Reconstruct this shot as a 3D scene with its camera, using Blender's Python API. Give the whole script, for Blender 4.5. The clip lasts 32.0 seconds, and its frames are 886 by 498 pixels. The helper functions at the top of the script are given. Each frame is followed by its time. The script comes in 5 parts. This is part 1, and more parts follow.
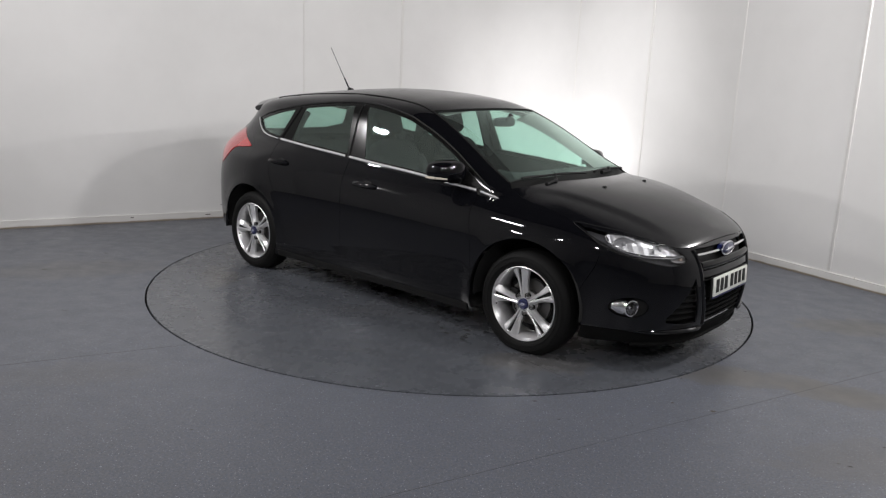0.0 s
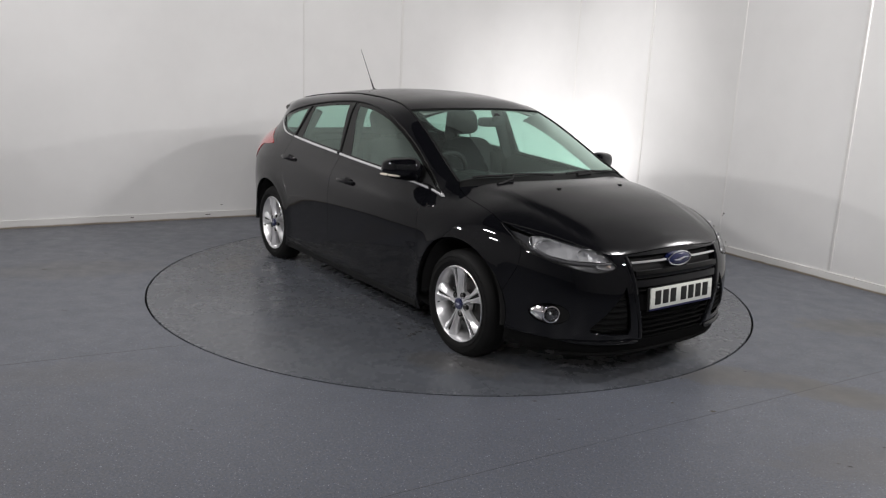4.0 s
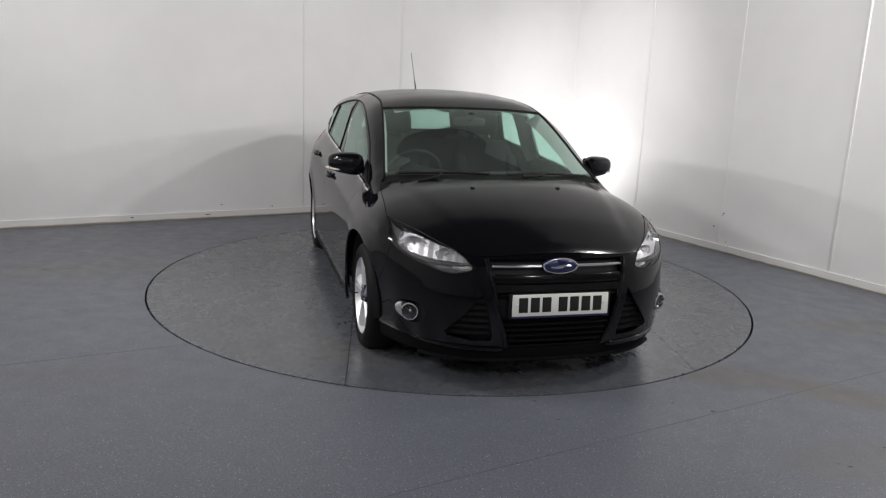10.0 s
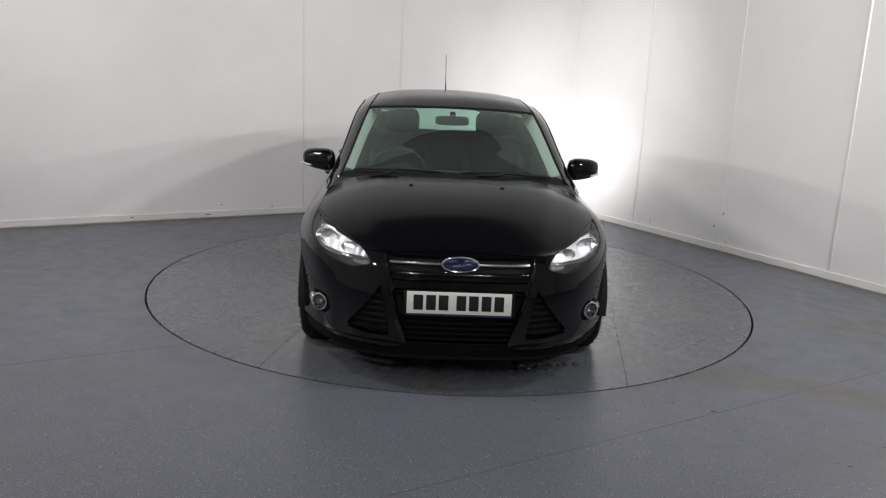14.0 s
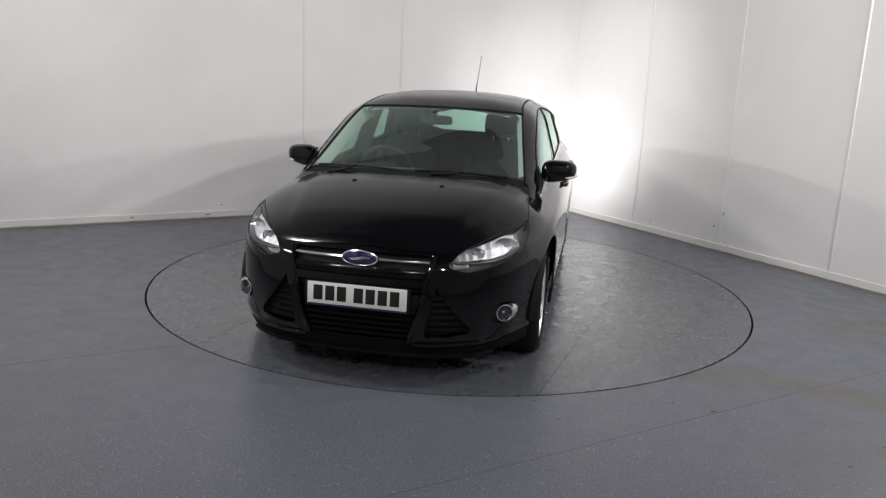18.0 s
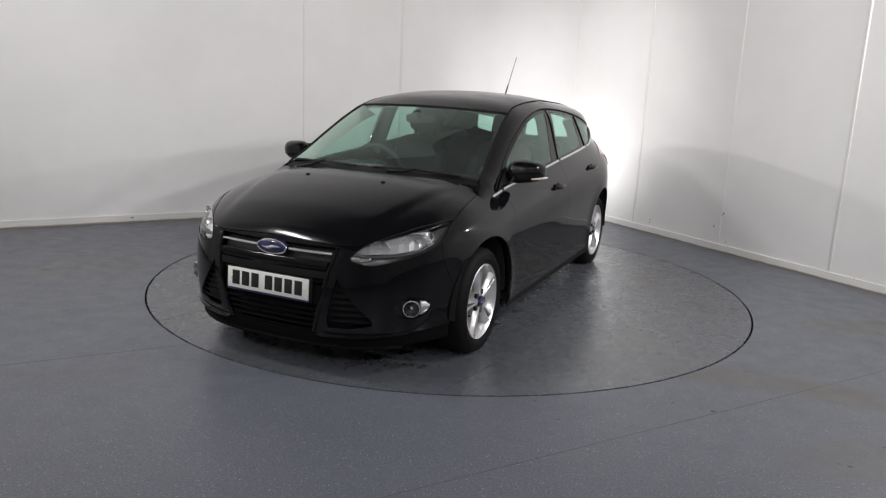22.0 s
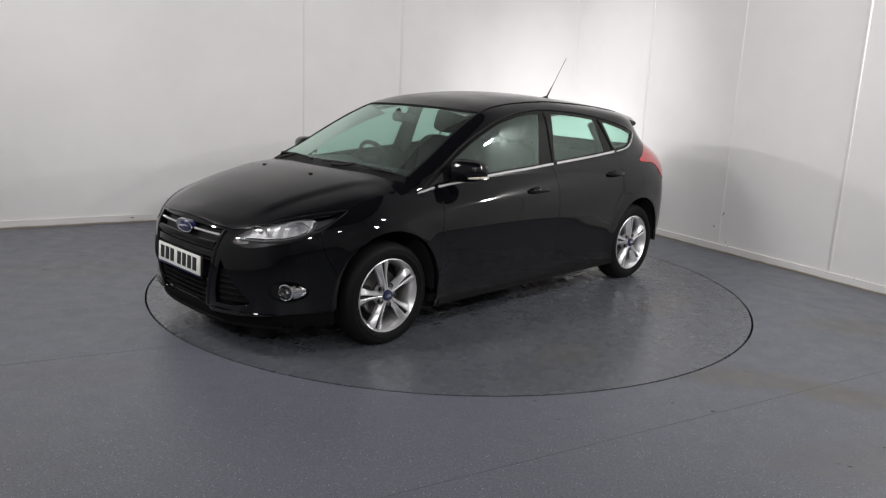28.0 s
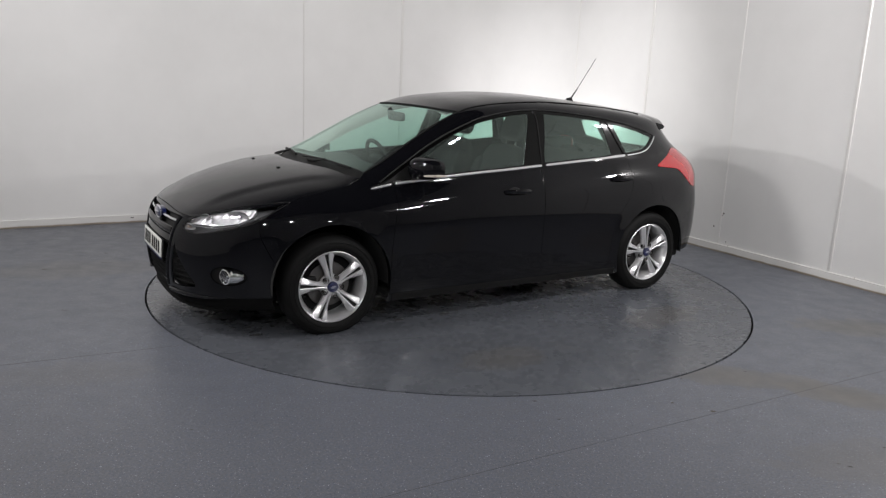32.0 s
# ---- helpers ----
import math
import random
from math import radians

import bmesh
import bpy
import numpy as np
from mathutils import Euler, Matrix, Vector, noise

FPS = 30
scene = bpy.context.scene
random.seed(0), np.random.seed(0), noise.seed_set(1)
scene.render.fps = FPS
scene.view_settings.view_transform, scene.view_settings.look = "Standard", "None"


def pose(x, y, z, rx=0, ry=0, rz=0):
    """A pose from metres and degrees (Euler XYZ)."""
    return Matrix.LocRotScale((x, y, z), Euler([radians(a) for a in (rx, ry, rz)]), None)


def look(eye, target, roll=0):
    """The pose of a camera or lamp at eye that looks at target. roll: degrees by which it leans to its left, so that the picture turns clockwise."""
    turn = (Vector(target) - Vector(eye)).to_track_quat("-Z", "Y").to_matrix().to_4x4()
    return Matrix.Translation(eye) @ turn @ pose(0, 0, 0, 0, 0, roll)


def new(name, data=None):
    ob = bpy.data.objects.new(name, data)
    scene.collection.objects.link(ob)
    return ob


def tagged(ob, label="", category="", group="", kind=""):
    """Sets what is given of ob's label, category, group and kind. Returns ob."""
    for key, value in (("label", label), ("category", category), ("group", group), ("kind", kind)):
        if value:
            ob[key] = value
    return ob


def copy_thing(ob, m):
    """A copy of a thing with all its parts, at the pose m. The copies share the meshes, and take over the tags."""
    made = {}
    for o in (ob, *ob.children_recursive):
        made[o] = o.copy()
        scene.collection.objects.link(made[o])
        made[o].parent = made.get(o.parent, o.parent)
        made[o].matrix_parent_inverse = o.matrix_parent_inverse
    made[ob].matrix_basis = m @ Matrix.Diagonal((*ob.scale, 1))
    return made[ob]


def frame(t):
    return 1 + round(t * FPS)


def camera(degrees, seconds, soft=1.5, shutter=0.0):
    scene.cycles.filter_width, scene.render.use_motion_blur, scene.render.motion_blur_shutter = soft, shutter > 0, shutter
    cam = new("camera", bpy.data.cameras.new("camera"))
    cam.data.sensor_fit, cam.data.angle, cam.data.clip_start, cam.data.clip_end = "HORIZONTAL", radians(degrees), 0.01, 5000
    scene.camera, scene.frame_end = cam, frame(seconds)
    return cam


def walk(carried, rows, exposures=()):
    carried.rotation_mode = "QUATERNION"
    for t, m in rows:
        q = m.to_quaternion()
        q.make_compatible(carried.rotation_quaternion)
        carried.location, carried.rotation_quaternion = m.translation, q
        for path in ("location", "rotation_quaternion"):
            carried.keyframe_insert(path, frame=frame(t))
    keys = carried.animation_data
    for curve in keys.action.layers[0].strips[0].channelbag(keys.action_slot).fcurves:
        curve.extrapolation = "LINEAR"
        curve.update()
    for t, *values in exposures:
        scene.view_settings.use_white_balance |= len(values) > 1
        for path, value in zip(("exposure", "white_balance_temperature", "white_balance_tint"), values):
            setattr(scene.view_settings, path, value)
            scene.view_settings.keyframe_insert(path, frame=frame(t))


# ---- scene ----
# ---- camera: fixed on its stand; the car turns before it ----
cam = camera(60.757, 32.0, 1.25)
EYE = Vector((0, -5.7925, 1.5467))
PITCH, YAW, ROLL = radians(12.619), radians(-.595), 2.557
AIM = EYE + Vector((math.sin(YAW) * math.cos(PITCH), math.cos(YAW) * math.cos(PITCH), -math.sin(PITCH)))
walk(cam, [(0, look(EYE, AIM, ROLL)), (32, look(EYE, AIM, ROLL))])
TURN_START, TURN_RATE = -39.951, -3.3702      # heading of the car: degrees, degrees a second
OFF_X, OFF_Y = .0155, -.0552                 # the car stands a little off the turntable's middle

RIDE = -.003                                 # how far the springs have settled

# ---- light ----
world = bpy.data.worlds.new("world")
scene.world = world
world.use_nodes = True
world.node_tree.nodes["Background"].inputs["Color"].default_value = (1, 1, 1, 1)
world.node_tree.nodes["Background"].inputs["Strength"].default_value = 0.0
scene.view_settings.exposure = 0.0


def flood(name, eye, target, power, w=.5, h=.35, color=(1, .975, .98), spread=164):
    data = bpy.data.lights.new(name, "AREA")
    data.shape, data.size, data.size_y = "RECTANGLE", w, h
    data.energy, data.color, data.spread = power, color, radians(spread)
    ob = new(name, data)
    ob.matrix_world = look(eye, target)
    return ob


# a row of small floods down each side of the room
for eye, target, power, w, h in (
        ((-4.8, -.85, 2.70), (1.6, .6, .8), 52, .20, .09), ((-2.4, -2.05, 2.90), (2.2, .9, .9), 46, .6, .2), ((-4.4, -3.2, 2.85), (2.2, .9, .9), 34, .6, .2),
        ((-2.6, -5.0, 2.70), (2.6, .6, 1.1), 18, .20, .09), ((-.9, -6.6, 2.95), (1.6, .4, .9), 30, .20, .09),
        ((3.9, -.55, 2.55), (-.4, 1.6, .8), 43, .20, .09), ((2.4, -2.08, 2.85), (-.6, 1.2, .6), 40, .20, .09), ((3.7, -3.3, 2.80), (-.6, .8, .6), 30, .20, .09),
        ((2.4, -4.8, 2.70), (1.0, 0, .7), 16, .20, .09), ((1.0, -6.6, 2.95), (.6, .2, .8), 28, .20, .09)):
    flood("flood_light", eye, target, power, w, h)
# two unseen lights added to make the bright glow in the far corner
flood("corner_light", (.95, 2.70, .50), (1.62, 3.62, 1.05), 10, .45, .25, spread=150)
data = bpy.data.lights.new("corner_spot", "SPOT")
data.color = (1, .98, .985)
data.energy, data.spot_size, data.spot_blend, data.shadow_soft_size = 290, radians(58), 1.0, .15
new("corner_spot", data).matrix_world = look((.2, .4, 3.95), (1.6, 3.5, .70))


# ---- materials ----
def material(name, color, rough=.5, metal=0.0, **more):
    m = bpy.data.materials.new(name)
    m.use_nodes = True
    b = m.node_tree.nodes["Principled BSDF"]
    b.inputs["Base Color"].default_value = (*color, 1)
    b.inputs["Roughness"].default_value = rough
    b.inputs["Metallic"].default_value = metal
    for key, value in more.items():
        b.inputs[key.replace("_", " ")].default_value = value
    return m


def nodes_of(m):
    return m.node_tree.nodes, m.node_tree.links, m.node_tree.nodes["Principled BSDF"]


def node(m, kind, **inputs):
    n = m.node_tree.nodes.new(kind)
    for key, value in inputs.items():
        n.inputs[key.replace("_", " ")].default_value = value
    return n


def ramp(m, fac, stops):
    n = m.node_tree.nodes.new("ShaderNodeValToRGB")
    while len(n.color_ramp.elements) < len(stops):
        n.color_ramp.elements.new(.5)
    for e, (p, c) in zip(n.color_ramp.elements, stops):
        e.position, e.color = p, (*c, 1) if len(c) == 3 else c
    m.node_tree.links.new(fac, n.inputs["Fac"])
    return n.outputs["Color"]


def mix(m, fac, a, b, mode="MIX"):
    n = m.node_tree.nodes.new("ShaderNodeMix")
    n.data_type, n.blend_type = "RGBA", mode
    for sock, v in ((n.inputs[0], fac), (n.inputs[6], a), (n.inputs[7], b)):
        if isinstance(v, bpy.types.NodeSocket):
            m.node_tree.links.new(v, sock)
        else:
            sock.default_value = v if not isinstance(v, tuple) else (*v, 1)
    return n.outputs[2]


def bump(m, height, strength, distance):
    n = m.node_tree.nodes.new("ShaderNodeBump")
    n.inputs["Strength"].default_value, n.inputs["Distance"].default_value = strength, distance
    m.node_tree.links.new(height, n.inputs["Height"])
    m.node_tree.links.new(n.outputs["Normal"], m.node_tree.nodes["Principled BSDF"].inputs["Normal"])


def coords(m):
    return m.node_tree.nodes.new("ShaderNodeTexCoord").outputs["Object"]


def tex(m, kind, scale, **inputs):
    n = node(m, kind, Scale=scale, **inputs)
    m.node_tree.links.new(coords(m), n.inputs["Vector"])
    return n


def vinyl(name, base, speck=True, dirt=.5, patches=()):
    m = material(name, base, .42, 0, Specular_IOR_Level=.45 if speck else .70)
    nodes, links, b = nodes_of(m)
    big = tex(m, "ShaderNodeTexNoise", 1.1, Detail=6.0, Roughness=.62)
    mid = tex(m, "ShaderNodeTexNoise", 7.0, Detail=6.0, Roughness=.65)
    dark = tuple(c * .84 for c in base)
    lite = tuple(c * 1.14 for c in base)
    col = ramp(m, big.outputs["Fac"], [(.32, dark), (.5, base), (.72, lite)])
    col = mix(m, .3, col, ramp(m, mid.outputs["Fac"], [(.3, tuple(c * .78 for c in base)), (.7, tuple(c * 1.2 for c in base))]))
    brown = tex(m, "ShaderNodeTexNoise", .75, Detail=7.0, Roughness=.7, Distortion=.4)
    col = mix(m, ramp(m, brown.outputs["Fac"], [(.54, (0, 0, 0)), (.76, (dirt, dirt, dirt))]), col, tuple(c * f for c, f in zip(base, (.95, .82, .66))))
    if speck:
        fine = tex(m, "ShaderNodeTexNoise", 90.0, Detail=3.0, Roughness=.75)
        col = mix(m, .62, col, ramp(m, fine.outputs["Fac"], [(.34, tuple(c * .50 for c in base)), (.5, base), (.66, tuple(c * 1.6 for c in base))]))
        hue = tex(m, "ShaderNodeTexNoise", 95.0, Detail=1.0)
        col = mix(m, .22, col, ramp(m, hue.outputs["Color"], [(.3, (.07, .09, .17)), (.5, base), (.7, (.14, .115, .10))]))
        for scale, cut_at, tone in ((92.0, .76, (.40, .41, .44)), (135.0, .66, (.30, .32, .35))):
            v = tex(m, "ShaderNodeTexVoronoi", scale)
            r = ramp(m, v.outputs["Distance"], [(.13, (1, 1, 1)), (.27, (0, 0, 0))])
            pick = ramp(m, v.outputs["Color"], [(cut_at, (0, 0, 0)), (cut_at + .06, (1, 1, 1))])
            col = mix(m, mix(m, 1.0, r, pick, "MULTIPLY"), col, tone)
        v2 = tex(m, "ShaderNodeTexVoronoi", 100.0)
        r2 = ramp(m, v2.outputs["Distance"], [(.16, (.8, .8, .8)), (.30, (0, 0, 0))])
        pick2 = ramp(m, v2.outputs["Color"], [(.38, (1, 1, 1)), (.45, (0, 0, 0))])
        col = mix(m, mix(m, 1.0, r2, pick2, "MULTIPLY"), col, (.035, .038, .050))
    else:
        wipe = node(m, "ShaderNodeTexNoise", Scale=2.2, Detail=6.0, Roughness=.7, Distortion=.8)
        links.new(coords(m), wipe.inputs["Vector"])
        col = mix(m, ramp(m, wipe.outputs["Fac"], [(.57, (0, 0, 0)), (.70, (.35, .35, .35))]), col, (.055, .055, .058))
        fine = tex(m, "ShaderNodeTexNoise", 110.0, Detail=3.0, Roughness=.7)
        col = mix(m, .16, col, ramp(m, fine.outputs["Fac"], [(.36, tuple(c * .6 for c in base)), (.66, tuple(c * 1.5 for c in base))]))
    # trodden, brownish patches with soft ragged edges
    for x, y, turn, rx, ry, deep in patches:
        mp = node(m, "ShaderNodeMapping")
        mp.vector_type = "TEXTURE"
        mp.inputs["Location"].default_value = (x, y, 0)
        mp.inputs["Rotation"].default_value = (0, 0, radians(turn))
        mp.inputs["Scale"].default_value = (rx, ry, 1)
        links.new(coords(m), mp.inputs["Vector"])
        long = node(m, "ShaderNodeVectorMath")
        long.operation = "LENGTH"
        links.new(mp.outputs[0], long.inputs[0])
        rag = node(m, "ShaderNodeMath")
        rag.operation = "MULTIPLY_ADD"
        links.new(mid.outputs["Fac"], rag.inputs[0])
        rag.inputs[1].default_value = .9
        links.new(long.outputs["Value"], rag.inputs[2])
        col = mix(m, ramp(m, rag.outputs[0], [(.55, (deep, deep, deep)), (1.05, (deep * .6, deep * .6, deep * .6)), (1.7, (0, 0, 0))]), col, (.099, .094, .088))
    links.new(col, b.inputs["Base Color"])
    lo, hi = (.30, .46) if speck else (.24, .31)
    links.new(ramp(m, mid.outputs["Fac"], [(.3, (lo, lo, lo)), (.7, (hi, hi, hi))]), b.inputs["Roughness"])
    bump(m, tex(m, "ShaderNodeTexNoise", 60.0, Detail=3.0).outputs["Fac"], .12 if speck else .02, .002)
    return m


def cladding():
    m = material("white_wall_cladding", (.74, .735, .725), .52)
    nodes, links, b = nodes_of(m)
    n1 = tex(m, "ShaderNodeTexNoise", .9, Detail=5.0, Roughness=.6)
    col = ramp(m, n1.outputs["Fac"], [(.3, (.70, .695, .685)), (.7, (.77, .765, .755))])
    n2 = tex(m, "ShaderNodeTexNoise", 14.0, Detail=6.0, Roughness=.7, Distortion=1.0)
    col = mix(m, ramp(m, n2.outputs["Fac"], [(.70, (0, 0, 0)), (.80, (.25, .25, .25))]), col, (.48, .46, .43))
    shade = ramp(m, node(m, "ShaderNodeObjectInfo").outputs["Random"], [(.0, (.975, .975, .97)), (1.0, (1.0, 1.0, 1.0))])
    col = mix(m, 1.0, col, shade, "MULTIPLY")
    links.new(col, b.inputs["Base Color"])
    bump(m, n1.outputs["Fac"], .05, .01)
    return m


def painted_black(name="black_car_paint", low=.025, high=.06):
    m = material(name, (.0026, .0027, .0036), .5, 0, Coat_Weight=1.0, Coat_IOR=1.45, Coat_Roughness=.03, Specular_IOR_Level=.0)
    nodes, links, b = nodes_of(m)
    n = tex(m, "ShaderNodeTexNoise", 5.0, Detail=4.0)
    links.new(ramp(m, n.outputs["Fac"], [(.35, (low, low, low)), (.75, (high, high, high))]), b.inputs["Coat Roughness"])
    return m


def glass(name, tint, rough=.0, gloss=.07, dust_haze=0.0):
    m = bpy.data.materials.new(name)
    m.use_nodes = True
    nt = m.node_tree
    nt.nodes.remove(nt.nodes["Principled BSDF"])
    clear = nt.nodes.new("ShaderNodeBsdfTransparent")
    clear.inputs["Color"].default_value = (*tint, 1)
    shine = nt.nodes.new("ShaderNodeBsdfGlossy")
    shine.inputs["Roughness"].default_value = rough
    # mirror share of a thin pane by the angle of view: the same from both sides
    face = nt.nodes.new("ShaderNodeLayerWeight")
    face.inputs["Blend"].default_value = .5
    power = nt.nodes.new("ShaderNodeMath")
    power.operation = "POWER"
    nt.links.new(face.outputs["Facing"], power.inputs[0])
    power.inputs[1].default_value = 5.0
    fres = nt.nodes.new("ShaderNodeMath")
    fres.operation = "MULTIPLY_ADD"
    nt.links.new(power.outputs[0], fres.inputs[0])
    fres.inputs[1].default_value, fres.inputs[2].default_value = 1 - gloss, gloss
    both = nt.nodes.new("ShaderNodeMixShader")
    nt.links.new(fres.outputs[0], both.inputs[0])
    nt.links.new(clear.outputs[0], both.inputs[1])
    nt.links.new(shine.outputs[0], both.inputs[2])
    if dust_haze:
        shine.inputs["Color"].default_value = (.80, 1.0, .91, 1)
    # thin diffuse film: some dust, and the pale reflected haze put in as colour
    film = nt.nodes.new("ShaderNodeBsdfDiffuse")
    film.inputs["Color"].default_value = (.55, .62, .58, 1)
    dusty = nt.nodes.new("ShaderNodeMixShader")
    dusty.inputs[0].default_value = dust_haze
    nt.links.new(both.outputs[0], dusty.inputs[1])
    nt.links.new(film.outputs[0], dusty.inputs[2])
    nt.links.new(dusty.outputs[0], nt.nodes["Material Output"].inputs["Surface"])
    return m


# brownish worn patches: place, turn, half length, half width, strength
FLOOR_PATCHES = ((1.62, -1.80, -8, .80, .30, .85), (2.15, -2.00, -20, .65, .28, .95), (2.9, -.75, 0, .9, .35, .8), (-2.9, -.2, 20, 1.2, .5, .5), (1.95, -2.72, 10, .9, .36, .4), (-1.9, -2.2, 15, .7, .3, .25))
FLOOR = vinyl("speckled_blue_grey_vinyl", (.100, .108, .127), True, .6, FLOOR_PATCHES)
DECK = vinyl("grey_turntable_vinyl", (.080, .086, .098), False, .45, ((1.5, -1.0, 40, .6, .3, .6), (-.9, 1.4, 10, .7, .3, .55), (-1.2, -1.3, -30, .6, .25, .5), (.6, 1.6, 0, .5, .3, .5)))
WALL = cladding()
TRIM = material("white_plastic_trim", (.72, .71, .69), .4)


def skirting():
    m = material("brown_edged_white_skirting", (.70, .69, .67), .45)
    nodes, links, b = nodes_of(m)
    sep = node(m, "ShaderNodeSeparateXYZ")
    links.new(coords(m), sep.inputs[0])
    n = tex(m, "ShaderNodeTexNoise", 5.0, Detail=6.0, Roughness=.7)
    add = node(m, "ShaderNodeMath")
    add.operation = "MULTIPLY_ADD"
    links.new(n.outputs["Fac"], add.inputs[0])
    add.inputs[1].default_value = -.022
    links.new(sep.outputs["Z"], add.inputs[2])
    # browner towards the floor, with a ragged upper edge
    col = ramp(m, add.outputs[0], [(.0, (.26, .22, .17)), (.003, (.52, .49, .44)), (.012, (.70, .69, .67))])
    links.new(col, b.inputs["Base Color"])
    return m


SKIRT = skirting()
JOINT = material("dark_joint", (.004, .004, .004), .9, 0, Specular_IOR_Level=.1)
PAINT = painted_black()
PAINT_TOP = painted_black("dusty_black_car_paint", .15, .22)
GLOSSBLACK = material("gloss_black_trim", (.0025, .0025, .0025), .12, 0, Specular_IOR_Level=.28)
PLASTIC = material("matt_black_plastic", (.0045, .0045, .0045), .6, 0, Specular_IOR_Level=.2)
SLAT = material("black_grille_plastic", (.0035, .0035, .0035), .75, 0, Specular_IOR_Level=.06)
DARK = material("dark_cavity", (.004, .004, .004), .9)
CHROME = material("chrome", (.86, .86, .87), .08, 1.0)
SATIN = material("satin_chrome", (.88, .88, .89), .26, .85)
RUBBER = material("tyre_rubber", (.0065, .0065, .0065), .66, 0, Specular_IOR_Level=.12)
ALLOY = material("silver_alloy", (.72, .72, .73), .30, .75, Coat_Weight=.5, Coat_Roughness=.08)
STEEL = material("brake_steel", (.16, .155, .15), .45, 1.0)
GLASS = glass("green_tinted_glass", (.64, .85, .77), 0, .115, .030)
LENS = glass("clear_lens", (.90, .91, .92), 0, .06)
PLATE = material("white_plate", (.60, .61, .57), .35)
BADGE = material("blue_enamel", (.006, .010, .055), .2, 0, Coat_Weight=1.0)
NAVY = material("navy_strip", (.010, .012, .055), .4)
FABRIC = material("charcoal_seat_fabric", (.016, .016, .017), .95, 0, Specular_IOR_Level=.08)
INSIDE = material("dark_interior_plastic", (.022, .022, .023), .6, 0, Specular_IOR_Level=.2)
PALE = material("pale_grey_lining", (.42, .42, .40), .85)
MIDGREY = material("mid_grey_trim", (.10, .10, .10), .8)
BEZEL = material("grey_lamp_bezel", (.045, .045, .048), .3)
AMBER = material("amber_bulb", (.50, .40, .34), .3)
RED = material("red_lamp_plastic", (.33, .006, .008), .12, 0, Coat_Weight=1.0, Emission_Strength=0.0)
REFLECTOR = material("bright_reflector", (.88, .88, .89), .22, .75)
LAMP_DIM = material("fluted_reflector", (.40, .40, .41), .36, .45)
FOG_BOWL = material("grey_fog_bowl", (.10, .10, .11), .18, .7)


# ---- building helpers ----
def mesh_of(name, verts, faces, mat, normals=None, smooth=True):
    me = bpy.data.meshes.new(name)
    me.from_pydata([tuple(v) for v in verts], [], [tuple(int(i) for i in f) for f in faces])
    me.materials.append(mat)
    if smooth:
        me.polygons.foreach_set("use_smooth", [True] * len(me.polygons))
    me.update()
    if normals is not None:
        me.normals_split_custom_set_from_vertices([tuple(n) for n in normals])
    return me


def under(ob, parent, label=""):
    ob.parent = parent
    if label:
        ob["label"] = label
    return ob


def part(name, bm, mat, parent, label="", smooth=True, angle=35):
    me = bpy.data.meshes.new(name)
    bm.normal_update()
    if smooth:
        for f in bm.faces:
            f.smooth = True
        for e in bm.edges:
            e.smooth = e.calc_face_angle(0) < radians(angle)
    bm.to_mesh(me)
    bm.free()
    me.materials.append(mat)
    return under(new(name, me), parent, label)


def thing(name, at=None):
    ob = new(name)
    ob.matrix_world = at or Matrix()
    return ob


def box(bm, x0, x1, y0, y1, z0, z1, bevel=0.0, m=None):
    ret = bmesh.ops.create_cube(bm, size=1)
    vs = ret["verts"]
    for v in vs:
        v.co = Vector(((x0 + x1) / 2 + v.co.x * (x1 - x0), (y0 + y1) / 2 + v.co.y * (y1 - y0), (z0 + z1) / 2 + v.co.z * (z1 - z0)))
    if bevel:
        es = {e for v in vs for e in v.link_edges}
        vs = list({v for f in bmesh.ops.bevel(bm, geom=list(es), offset=bevel, segments=2, affect="EDGES", profile=.5)["faces"] for v in f.verts} | {v for v in vs if v.is_valid})
    if m is not None:
        bmesh.ops.transform(bm, matrix=m, verts=vs)
    return vs


def lathe(bm, profile, seg=48, m=None, y_axis=True):
    """Turn (radius, along) pairs round the y axis."""
    rings = []
    for r, h in profile:
        rings.append([bm.verts.new((r * math.cos(2 * math.pi * i / seg), h, r * math.sin(2 * math.pi * i / seg))) for i in range(seg)] if r > 1e-6 else [bm.verts.new((0, h, 0))])
    for a, b in zip(rings, rings[1:]):
        for i in range(seg):
            j = (i + 1) % seg
            if len(a) == 1 and len(b) == 1:
                continue
            if len(a) == 1:
                bm.faces.new((a[0], b[i], b[j]))
            elif len(b) == 1:
                bm.faces.new((a[i], b[0], a[j]))
            else:
                bm.faces.new((a[i], b[i], b[j], a[j]))
    bmesh.ops.recalc_face_normals(bm, faces=bm.faces[:])
    if m is not None:
        bmesh.ops.transform(bm, matrix=m, verts=bm.verts[:])
    return bm


